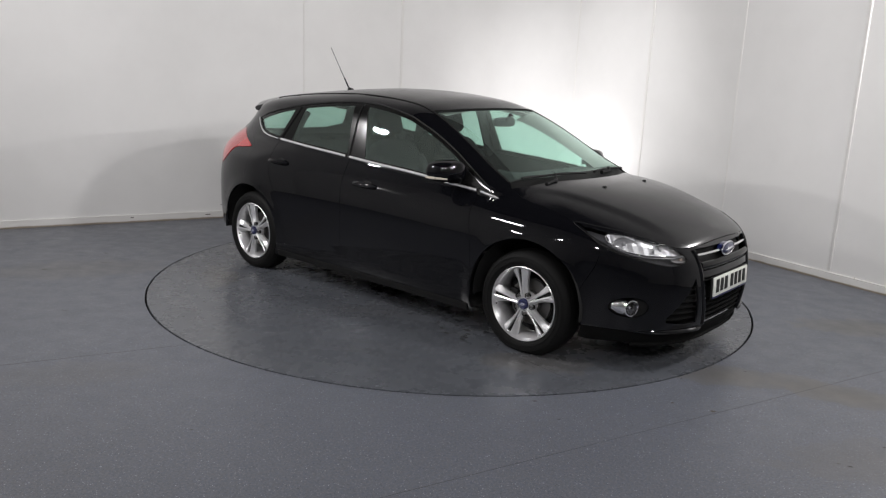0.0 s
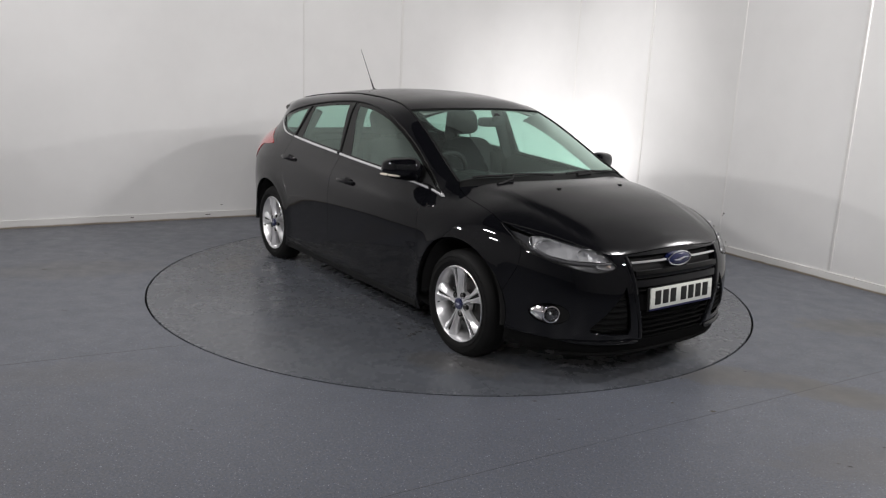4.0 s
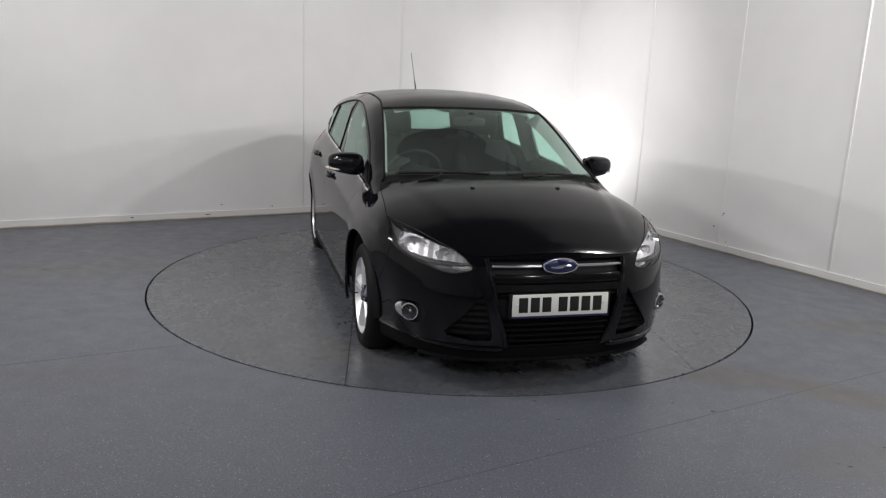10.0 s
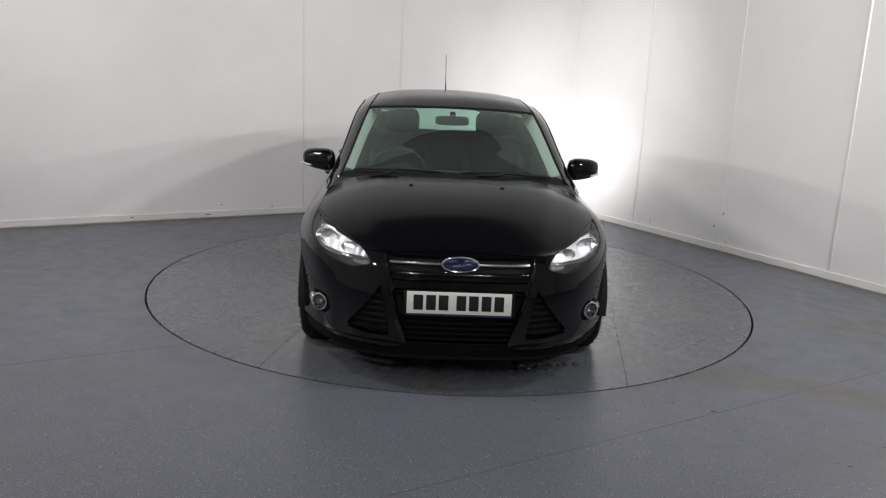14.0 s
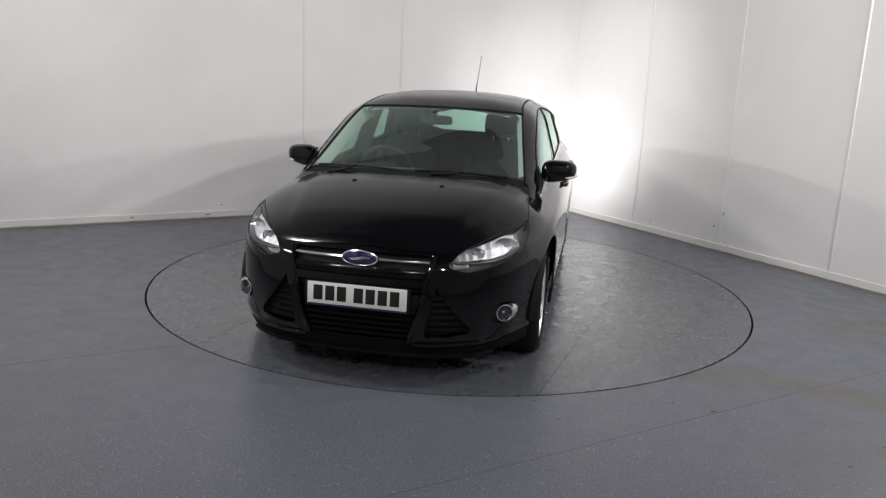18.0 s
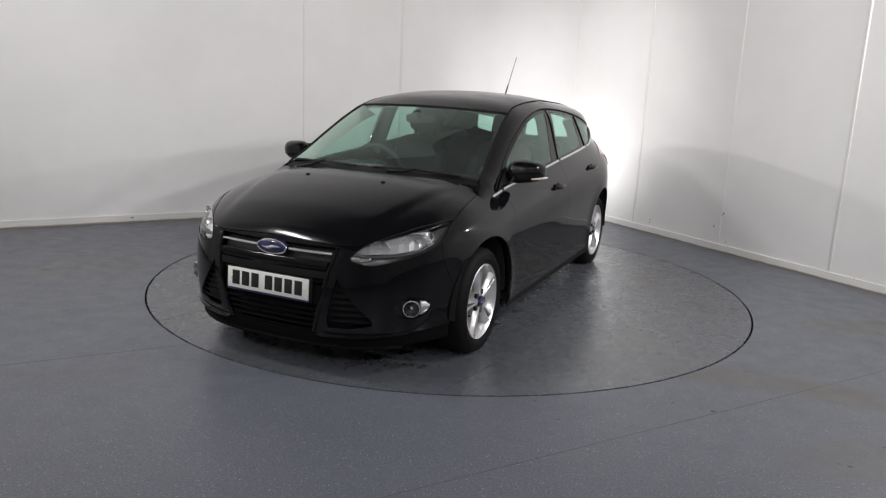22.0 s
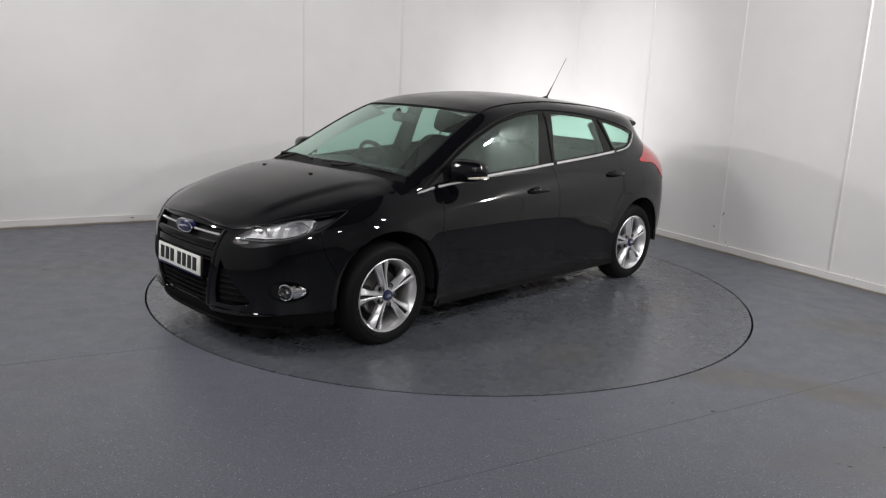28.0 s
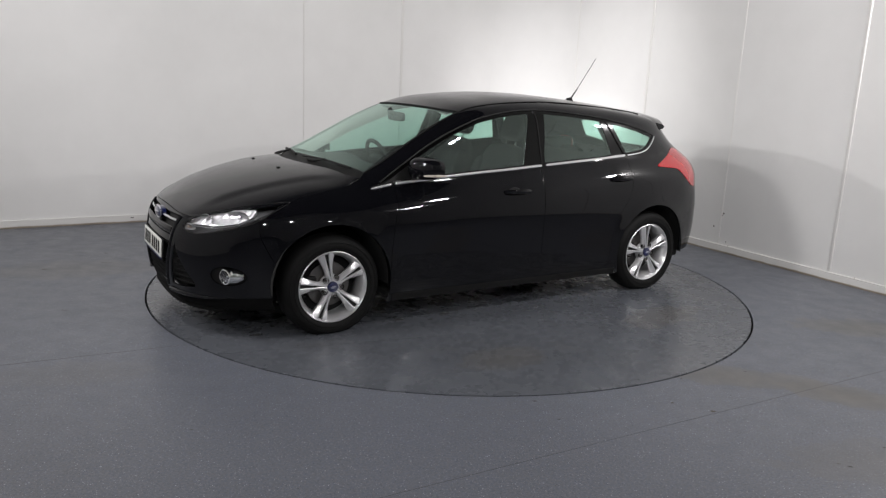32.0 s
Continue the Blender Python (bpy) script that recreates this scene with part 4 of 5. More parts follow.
    part("inner_disc", bm, DARK, wheel)
    bm = tube(bmesh.new(), [(.195, -.012, .0), (.184, .004, .0)], .0042, 8)
    part("valve", bm, RUBBER, wheel)
    return wheel


WHEEL_Y = .871
first = wheel_set()
# along, side, spin, height of the hub over the deck: the tyres are flattened where they stand
spots = [(1.320, 1, 12, .2945), (-1.320, 1, 5.5, .2995), (1.320, -1, 11, .2945), (-1.320, -1, 16, .2995)]
for n, (x, s, spin, hub_z) in enumerate(spots):
    m = Matrix.Translation((x, s * WHEEL_Y, hub_z - RIDE)) @ Matrix.Rotation(0 if s > 0 else math.pi, 4, "Z") @ Matrix.Rotation(radians(spin), 4, "Y")
    w = first if n == 0 else copy_thing(first, m)
    w.matrix_basis = m
    w.parent = car
for w in [c for c in car.children if c.name.split(".")[0] == "wheel"]:
    tyre = next(c for c in w.children if c.name.split(".")[0] == "tyre")
    tyre.data = tyre.data.copy()
    turn = w.matrix_basis.to_3x3()
    floor_at = -w.matrix_basis.translation.z - RIDE + .0006
    back = turn.inverted()
    for v in tyre.data.vertices:
        p = turn @ v.co
        if p.z < floor_at + .03:
            side = max(0.0, floor_at + .03 - p.z)
            p.y += math.copysign(.22 * side, p.y) if abs(p.y) < .02 else 0.0
            p.z = max(p.z, floor_at)
            v.co = back @ p
# arch liners
for x in (1.324, -1.324):
    for s in (1, -1):
        bm = bmesh.new()
        seg = 24
        rows = []
        for y in (.50, .868):
            rows.append([bm.verts.new((x + .375 * math.cos(t), s * y, .318 + .375 * math.sin(t))) for t in np.radians(np.linspace(-6, 186, seg))])
        for i in range(seg - 1):
            bm.faces.new((rows[0][i], rows[0][i + 1], rows[1][i + 1], rows[1][i]))
        back = bm.faces.new(rows[0])
        part("wheel_arch_liner", bm, DARK, car, angle=60)

# ---- nose details ----
def on_front(y, z, out=0.0):
    return Vector((float(front_x(y, z)) + out, y, z))


def bar(ys, z, r, out, mat, name, parent, label="", flat=1.0, zf=None):
    bm = tube(bmesh.new(), [on_front(y, z if zf is None else zf(y), out) for y in ys], r, 8, flat)
    return part(name, bm, mat, parent, label)


def backing(name, region, parent, deep=.045, mat=DARK):
    me = panel_mesh(name, region, mat, gap=-.004, depth=0, proud=-deep)
    return under(new(name, me), parent, "")


backing("grille_backing", nose["grille_up"], bumper, .04)
backing("grille_backing", nose["grille_low"], bumper, .06)
for nm in ("intake_l", "intake_r"):
    backing("grille_backing", nose[nm], bumper, .04)
lin = np.linspace
# upper grille: gloss lower band, chrome bar, oval badge
bm = tube(bmesh.new(), [on_front(y, .598, -.008) for y in lin(-.338, .338, 25)], .026, 12, .55)
part("grille_band", bm, GLOSSBLACK, bumper, "gloss black grille band")
for a, b in ((.098, .350), (-.350, -.098)):
    bar(lin(a, b, 12), .659, .0085, -.004, CHROME, "grille_bar", bumper, "chrome grille bar")
for z in (.680,):
    bar(lin(-.335, .335, 15), z, .004, -.03, SLAT, "grille_slat", bumper)
badge = part("badge", lathe(bmesh.new(), [(0, .017), (.069, .0150), (.086, .009), (.0915, 0), (.0915, -.025)], 44,
             Matrix.Translation(on_front(0, .661, .004)) @ Matrix.Rotation(radians(-90), 4, "Z") @ Matrix.Diagonal((1, 1, .40, 1)) @ Matrix.Rotation(0, 4, "X")), BADGE, bumper, "blue oval badge with a chrome rim")
bm = bmesh.new()
ring = [Vector((.0, .0915 * math.cos(t), .0375 * math.sin(t))) for t in np.linspace(0, 2 * math.pi, 41)]
tube(bm, [on_front(0, .661, .011) + p for p in ring], .0052, 8, 1.0, (1, 0, 0))
part("badge_rim", bm, CHROME, badge, "chrome oval rim")
bm = bmesh.new()
tube(bm, [on_front(0, .661, .0205) + Vector((-.03 * abs(y), y, .005 * math.sin(45 * y))) for y in lin(-.056, .056, 15)], [.003 + .006 * (1 - abs(k) / 7) for k in range(-7, 8)], 6)
part("badge_mark", bm, CHROME, badge, "plain pale mark")
# lower grille slats
for z, w in ((.515, .315), (.395, .290), (.365, .282), (.335, .272), (.305, .265), (.275, .255)):
    bar(lin(-w, w, 15), z, .0070, -.018, SLAT, "grille_slat", bumper, flat=1.6)
bar(lin(-.255, .255, 15), .247, .006, -.014, SLAT, "grille_lip", bumper)
# side intakes
for s in (1, -1):
    for z in (.505, .472, .439, .406, .373, .340, .307):
        y0 = np.interp(z, [.28, .31, .43, .54], [.345, .345, .37, .395]) + .004
        y1 = np.interp(z, [.298, .318, .395, .47, .54], [.555, .565, .50, .44, .395]) - .004
        bar(lin(s * y0, s * y1, 7), z, .0052, -.022, SLAT, "intake_slat", bumper, flat=1.5)
    # chin edge and fog lamp
    p = on_front(s * .715, .385, 0)
    fog = thing("fog_lamp")
    fog.parent = bumper
    fm = Matrix.Translation(p + Vector((-.002, 0, 0))) @ Matrix.Rotation(radians(-90 + s * 26), 4, "Z") @ Matrix.Diagonal((.93, 1, .93, 1))
    fog_ring = part("fog_ring", lathe(bmesh.new(), [(.040, -.02), (.0405, .010), (.0435, .017), (.049, .015), (.052, .008), (.052, -.03)], 32, fm), CHROME, fog, "chrome fog lamp ring")
    part("fog_reflector", lathe(bmesh.new(), [(0, -.028), (.015, -.026), (.030, -.016), (.041, .0)], 28, fm), FOG_BOWL, fog)
    part("fog_bulb", lathe(bmesh.new(), [(0, .0), (.007, -.004), (.009, -.02)], 16, fm), REFLECTOR, fog)
    part("fog_lens", lathe(bmesh.new(), [(0, .012), (.02, .010), (.041, .004)], 28, fm), LENS, fog)
    bm = tube(bmesh.new(), [p + Vector((-.025, s * .03, .004)), p + Vector((-.055, s * .047, .004)), p + Vector((-.085, s * .058, .004))], [.042, .036, .018], 12, .55)
    part("fog_trim", bm, CHROME, fog, "chrome fog lamp surround")
    backing("fog_recess", nose["fog_l" if s > 0 else "fog_r"], bumper, .05)
for s in (1, -1):
    frame_line = [on_front(s * y, z, -.004) for y, z in smooth_line([(.372, .688), (.362, .63), (.348, .565), (.338, .50), (.325, .44), (.292, .335), (.268, .255)], 4)]
    part("grille_frame", tube(bmesh.new(), frame_line, .013, 10), PAINT, bumper, "gloss black grille frame")
# rounded ledge along the bumper's lower edge, on both sides of the grille
for s in (1, -1):
    ys = np.linspace(.285, .70, 16)
    bm = tube(bmesh.new(), [on_front(s * y, .236 + .012 * ((y - .285) / .415) ** 2, .003 - .012 * ((y - .285) / .415) ** 3) for y in ys], [.006] + [.0135] * 12 + [.011, .008, .004], 10)
    part("bumper_ledge", bm, PAINT, bumper, "gloss black ledge")
# lip under the bumper, its black deepened for the shade there
bar(lin(-.66, .66, 35), .164, .013, -.010, JOINT, "chin_spoiler", bumper, "black lip under the bumper, with the shade there in its colour", flat=1.4)
# plate: white with plain bars for its writing
plate = thing("number_plate")
plate.parent = bumper
bm = bmesh.new()
PM = Matrix.Translation((2.188, 0, .4735)) @ Matrix.Rotation(radians(-3.2), 4, "Y")
box(bm, -.004, .004, -.26, .26, -.0555, .0555, .003, PM)
part("plate_board", bm, PLATE, plate, "white plate with plain dark bars")
for y in (.198, .135, .072, .010, -.078, -.140, -.203):
    bm = bmesh.new()
    box(bm, .004, .0052, y - .024, y + .024, -.036, .040, .001, PM)
    part("plate_bar", bm, DARK, plate, "plain dark bar")
for y in (.235, -.235):
    bm = lathe(bmesh.new(), [(0, .0075), (.006, .006), (.007, .003)], 12, PM @ Matrix.Translation((.001, y, .004)) @ Matrix.Rotation(radians(-90), 4, "Z"))
    part("plate_screw", bm, PLATE, plate)
bm = bmesh.new()
box(bm, -.006, .003, -.262, .262, -.066, -.0565, .002, PM)
part("plate_strip", bm, NAVY, plate, "navy strip under the plate")
bm = bmesh.new()
box(bm, -.012, -.0045, -.275, .275, -.070, .060, .003, PM)
part("plate_holder", bm, PLASTIC, plate)

# headlamps
def lamp_unit(side_name, s):
    head = thing("headlight")
    head.parent = car
    head["label"] = "clear headlamp with bright reflectors and amber bulb"
    me = panel_mesh("headlight_lens", nose[side_name], LENS, gap=.0015, depth=.006)
    ob = under(new("headlight_lens", me), head, "clear plastic lens")
    ob.visible_shadow = False
    me = panel_mesh("headlight_housing", nose[side_name], BEZEL, gap=.001, depth=0, proud=-.034)
    under(new("headlight_housing", me), head, "dark lamp housing")

    def at(a_deg, z, deep):
        p = wrap_pt(np.radians(a_deg) * s, z)
        q = wrap_pt(np.radians(a_deg + .5) * s, z)
        t = Vector(q - p).normalized() * s
        n = Vector((t.y, -t.x, 0)).normalized()
        if n.x < 0:
            n = -n
        return Vector(p) - n * deep, n
    rim_line = [Vector(wrap_pt(q[0] * s, q[1])) for q in HEAD] + [Vector(wrap_pt(HEAD[0][0] * s, HEAD[0][1]))]
    part("lens_edge", tube(bmesh.new(), rim_line, .0026, 6), PLASTIC, head, "dark edge of the lens")
    # main bowl, inner bowl, indicator bowl: bright faceted pressings
    for nm, a, z, deep, r, sq in (("main_reflector", 28.6, .720, .020, .072, .56), ("side_reflector", 21.2, .697, .020, .054, .56)):
        p, n = at(a, z, deep)
        m = Matrix.Translation(p) @ Vector((0, 1, 0)).rotation_difference((n + Vector((.55, 0, 0))).normalized()).to_matrix().to_4x4()
        bowl = part(nm, lathe(bmesh.new(), [(.012, -.052), (r * .38, -.046), (r * .70, -.030), (r * .92, -.010), (r, .0), (r * 1.05, -.002)], 14, m @ Matrix.Diagonal((1, 1, sq, 1))), REFLECTOR, head, "bright reflector bowl", smooth=False)
        part("bulb_cap", lathe(bmesh.new(), [(0, .000), (.009, -.003), (.0125, -.012), (.0125, -.034), (.010, -.05)], 16, m), LAMP_DIM, bowl)
        part("bowl_rim", lathe(bmesh.new(), [(r * 1.0, .0), (r * 1.02, .0025), (r * 1.05, .0)], 40, m @ Matrix.Diagonal((1, 1, sq, 1))), CHROME, bowl)
    p, n = at(17.2, .645, .010)
    m = Matrix.Translation(p) @ Vector((0, 1, 0)).rotation_difference(n).to_matrix().to_4x4()
    bowl = part("indicator_reflector", lathe(bmesh.new(), [(.008, -.022), (.05, -.016), (.072, .0), (.075, -.003)], 16, m @ Matrix.Diagonal((1, 1, .24, 1))), LAMP_DIM, head, smooth=False)
    part("indicator_bulb", lathe(bmesh.new(), [(0, .002), (.009, -.004), (.011, -.03)], 14, m), AMBER, head, "amber indicator bulb")
    # bright trim round the bowls and a fluted panel behind them
    edge = []
    for a, z in ((14.8, .676), (17, .702), (20, .728), (24, .748), (28.5, .760), (31.5, .762), (31.8, .73), (29.5, .695), (26, .676), (21, .668), (17, .664), (14.8, .676)):
        edge.append(at(a, z, .014)[0])
    bm = tube(bmesh.new(), [Vector(v) for v in smooth_line(edge, 4)], .0013, 6)
    part("lamp_trim", bm, SATIN, head, "bright lamp trim")
    lo_z = smooth_line([(14.8, .672), (18, .664), (21, .664), (25, .668), (29, .690), (31.5, .725)], 4)
    hi_z = smooth_line([(14.8, .676), (18, .708), (21, .732), (25, .750), (29, .758), (31.5, .760)], 4)
    bm = bmesh.new()
    rows = []
    for k, ((a0, z0), (a1, z1)) in enumerate(zip(lo_z, hi_z)):
        rows.append([bm.verts.new(at(a0, z0 + (z1 - z0) * t, .024 + (.003 if k % 2 else 0) + (.004 if j == 1 else 0))[0]) for j, t in enumerate((0, .5, 1))])
    for u, v in zip(rows, rows[1:]):
        for k in range(2):
            bm.faces.new((u[k], v[k], v[k + 1], u[k + 1]))
    part("reflector_panel", bm, LAMP_DIM, head, "fluted bright reflector", smooth=False)
    # dark shelf between the main compartment and the indicator
    shelf = [at(a, z, .012)[0] for a, z in ((15.2, .664), (18, .656), (21, .655), (25, .659), (29, .680), (32, .715))]
    part("lamp_shelf", tube(bmesh.new(), [Vector(v) for v in smooth_line(shelf, 4)], .0065, 8, 1.3), BEZEL, head, "dark shelf inside the lamp")


lamp_unit("head_l", 1)
lamp_unit("head_r", -1)

# ---- chrome belt lines, handles, mirrors ----
def side_v(x, z, out=0.0, s=1):
    p = side_pt(x, z)
    return Vector((float(p[0]), s * (float(p[1]) + out), float(p[2])))


for s, fd, rd, bs in ((1, doors_f[0], doors_r[0], body_sides[0]), (-1, doors_f[1], doors_r[1], body_sides[1])):
    belt = smooth_line(BELT, 6)
    for lo, hi, owner in ((-.272, .9, fd), (-1.065, -.276, rd)):
        seg = belt[(belt[:, 0] > lo) & (belt[:, 0] < hi)]
        bm = tube(bmesh.new(), [side_v(x, z + .004, .003, s) for x, z in seg], .0095, 8, .55)
        part("chrome_strip", bm, SATIN, owner, "polished chrome strip along the window sill")
    seg = belt[belt[:, 0] > .90]
    bm = tube(bmesh.new(), [side_v(x, z + .004, .003, s) for x, z in seg], [.003] + [.0085] * (len(seg) - 1), 8, .55)
    part("chrome_strip", bm, SATIN, wings[0 if s > 0 else 1], "polished chrome strip along the window sill")
    seg = np.concatenate([belt[belt[:, 0] < -1.07], CHROME_REAR[1:]])
    bm = tube(bmesh.new(), [side_v(x, z + .003, .003, s) for x, z in seg], [.0095] * (len(seg) - 3) + [.008, .007, .004], 8, .6, (0, 1, 0))
    part("chrome_strip", bm, SATIN, bs, "polished chrome strip curling up behind the quarter glass")
    for x, z, owner in ((-.005, .832, fd), (-.958, .893, rd)):
        grip = thing("door_handle")
        grip.parent = owner
        bm = tube(bmesh.new(), [side_v(x + d, z + .004, o, s) for d, o in ((.105, .004), (.085, .022), (.03, .032), (-.04, .032), (-.085, .024), (-.105, .006))], [.010, .015, .016, .016, .015, .010], 10, .7)
        part("handle_bar", bm, PAINT, grip, "black door pull")
        # dark disc on the skin, standing for the shaded recess behind the pull
        bm = lathe(bmesh.new(), [(0, .0015), (.034, .003), (.044, .0045), (.048, .001)], 28, Matrix.Translation(side_v(x + .03, z - .004, .0, s)) @ Matrix.Rotation(0 if s > 0 else math.pi, 4, "Z") @ Matrix.Diagonal((1.1, 1, .75, 1)))
        part("handle_cup", bm, DARK, grip)
    # window rubber, upper edge
    seg = TOPLINE[(TOPLINE[:, 0] < 1.0) & (TOPLINE[:, 0] > -1.36)]
    bm = tube(bmesh.new(), [side_v(x, z, -.001, s) for x, z in seg], .006, 6, .7)
    part("window_seal", bm, PLASTIC, bs)
    for x0, z0, x1, z1 in ((-1.06, 1.06, -.905, 1.302), (-.272, .99, -.268, 1.36)):
        bm = tube(bmesh.new(), [side_v(x0 + (x1 - x0) * t, z0 + (z1 - z0) * t, -.001, s) for t in np.linspace(0, 1, 8)], .005, 6)
        part("door_seal", bm, RUBBER, bs)
    # mirror: stalk, cap, indicator, glass
    mir = thing("door_mirror")
    mir.parent = fd
    bm = bmesh.new()
    bmesh.ops.create_uvsphere(bm, u_segments=32, v_segments=20, radius=1)
    for v in bm.verts:
        x, y, z = v.co
        q = Vector((abs(x) ** .8 * math.copysign(1, x), abs(y) ** .62 * math.copysign(1, y), abs(z) ** .70 * math.copysign(1, z)))
        if q.x < 0:
            q.x *= .66
        q.z *= 1.0 - .16 * q.y
        q.z -= .06 * (q.y + 1) * 0
        v.co = Vector((.700 + q.x * .085 - .035 * q.y, s * (.885 + q.y * .112), 1.003 + q.z * .070 + .006 * q.y))
    if s < 0:
        bmesh.ops.reverse_faces(bm, faces=bm.faces[:])
    cap = part("mirror_cap", bm, PAINT, mir, "gloss black mirror cap", angle=80)
    bm = tube(bmesh.new(), [(.735 - .04 * t, s * (.80 + .185 * t), .957 + .012 * t) for t in (0, .25, .5, .75, 1.0)], [.010, .014, .015, .015, .010], 10, 1.6)
    part("mirror_foot", bm, PLASTIC, mir)
    pts = []
    for t in np.linspace(.35, 1, 9):
        pts.append(Vector((.772 - .04 * t - .085 * t**5, s * (.885 + .118 * t), .966 + .004 * t)))
    bm = tube(bmesh.new(), pts, [.004] + [.0080] * 7 + [.005], 8, .7)
    part("mirror_indicator", bm, material("indicator_clear", (.52, .47, .40), .2) if s > 0 else bpy.data.materials["indicator_clear"], mir, "clear side indicator")
    bm = bmesh.new()
    box(bm, .655, .659, s * .885 - .09, s * .885 + .09, .95, 1.055, .001)
    part("mirror_glass", bm, CHROME, mir, "mirror glass")

# ---- bonnet and roof details ----
for y in (.262, -.262):
    p = Vector(bonnet_pt(1.452, y))
    bm = bmesh.new()
    box(bm, -.010, .010, -.012, .012, -.004, .006, .003, Matrix.Translation(p))
    part("washer_nozzle", bm, PLASTIC, car, "black washer nozzle")
for y0, y1, x0, x1 in ((.60, .04, 1.10, 1.20), (-.08, -.62, 1.205, 1.085)):
    bm = tube(bmesh.new(), [Vector(top_pt(x0 + (x1 - x0) * t, y0 + (y1 - y0) * t)) + Vector((.0, 0, .012)) for t in np.linspace(0, 1, 12)], .0075, 8, 1.2)
    w = part("wiper", bm, PLASTIC, car, "black windscreen wiper")
    bm = tube(bmesh.new(), [Vector(top_pt(1.20, y1 + .10)) + Vector((0, 0, .002)), Vector(top_pt(1.20, (y0 + y1) / 2 - .06)) + Vector((0, 0, .012)), Vector(top_pt(x0 + (x1 - x0) * .5, (y0 + y1) / 2)) + Vector((0, 0, .02))], [.013, .010, .006], 8)
    part("wiper_arm", bm, PLASTIC, w)
for s in (1, -1):
    seg = DITCH[(DITCH[:, 0] < .33) & (DITCH[:, 0] > -1.42)]
    bm = tube(bmesh.new(), [Vector(top_pt(x, s * y)) - Vector((0, 0, .001)) for x, y in seg], .0045, 6, 1.8)
    part("roof_strip", bm, PLASTIC, car, "black roof ditch strip")
    seg = DITCH[(DITCH[:, 0] < 1.05) & (DITCH[:, 0] > .31)]
    bm = tube(bmesh.new(), [Vector(top_pt(x, s * y)) for x, y in seg], .006, 6, 1.2)
    part("windscreen_seal", bm, RUBBER, car)
bm = tube(bmesh.new(), [Vector(top_pt(x, y)) for x, y in both_sides(WS_TOP)], .006, 6, 1.0, (1, 0, 0))
part("windscreen_seal", bm, RUBBER, car)
antenna = thing("antenna")
antenna.parent = car
p = Vector(top_pt(-1.150, 0))
bm = tube(bmesh.new(), [p + Vector((.045, 0, -.004)), p + Vector((.02, 0, .012)), p + Vector((-.015, 0, .022)), p + Vector((-.03, 0, .004))], [.008, .018, .014, .008], 10)
part("antenna_base", bm, PLASTIC, antenna)
q = Vector((-1.404, 0, 1.777))
bm = tube(bmesh.new(), [p + Vector((-.01, 0, .018)), p + (q - p) * .30], [.0065, .005], 8)
part("antenna_spring", bm, RUBBER, antenna)
bm = tube(bmesh.new(), [p + (q - p) * .28, q], [.0028, .0022], 6)
part("antenna_rod", bm, PLASTIC, antenna, "thin black antenna rod")
# roof spoiler
rows = []
bm = bmesh.new()
for y in np.linspace(-.60, .60, 25):
    b = abs(y) / .60
    z1, z2 = (float(top_pt(x, abs(y))[2]) for x in (-1.42, -1.55))
    rows.append([bm.verts.new((x + .08 * b**2.5, y, z)) for x, z in ((-1.44 - .06 * b**2.5, z1 - .003), (-1.50 - .04 * b**2.5, (z1 + z2) / 2 + .006), (-1.62, z2 + .004), (-1.715, z2 - .014), (-1.735, z2 - .028), (-1.72, z2 - .046), (-1.58, z2 - .06))])
for a, b in zip(rows, rows[1:]):
    for k in range(6):
        bm.faces.new((a[k], a[k + 1], b[k + 1], b[k]))
bm.faces.new(rows[0])
bm.faces.new(rows[-1])
bmesh.ops.recalc_face_normals(bm, faces=bm.faces[:])
part("roof_spoiler", bm, PAINT, car, "black roof spoiler", angle=50)

# ---- inside the car ----
def rounded(bm, center, size, power=.45, m=None):
    vs = bmesh.ops.create_uvsphere(bm, u_segments=20, v_segments=14, radius=1)["verts"]
    for v in vs:
        v.co = Vector([center[k] + size[k] / 2 * math.copysign(abs(v.co[k]) ** power, v.co[k]) for k in range(3)])
    if m is not None:
        bmesh.ops.transform(bm, matrix=m, verts=vs)
    return vs


def seat(x, y, width=.50):
    ob = thing("front_seat")
    ob.parent = car
    lean = Matrix.Translation((x, y, .50)) @ Matrix.Rotation(radians(-18), 4, "Y")
    bm = bmesh.new()
    rounded(bm, (x + .22, y, .44), (.54, width, .18))
    part("cushion", bm, FABRIC, ob, "charcoal fabric seat cushion")
    bm = bmesh.new()
    rounded(bm, (0, 0, .30), (.15, width, .66), .5, lean)
    part("backrest", bm, FABRIC, ob, "charcoal fabric backrest")
    for s in (-1, 1):
        bm = bmesh.new()
        rounded(bm, (.03, s * width * .42, .26), (.16, .10, .50), .6, lean)
        part("bolster", bm, FABRIC, ob)
    bm = bmesh.new()
    rounded(bm, (-.01, 0, .76), (.10, .27, .19), .5, lean)
    part("headrest", bm, FABRIC, ob, "padded headrest")
    for s in (-1, 1):
        bm = tube(bmesh.new(), [lean @ Vector((-.01, s * .06, .58)), lean @ Vector((-.01, s * .06, .72))], .006, 8)
        part("headrest_post", bm, STEEL, ob)


seat(-.10, .36)
seat(-.10, -.36)
bench = thing("rear_bench")
bench.parent = car
bm = bmesh.new()
rounded(bm, (-.75, 0, .46), (.52, 1.28, .20), .35)
part("cushion", bm, FABRIC, bench)
lean = Matrix.Translation((-1.0, 0, .48)) @ Matrix.Rotation(radians(-22), 4, "Y")
bm = bmesh.new()
rounded(bm, (0, 0, .26), (.16, 1.28, .62), .35, lean)
part("backrest", bm, FABRIC, bench)
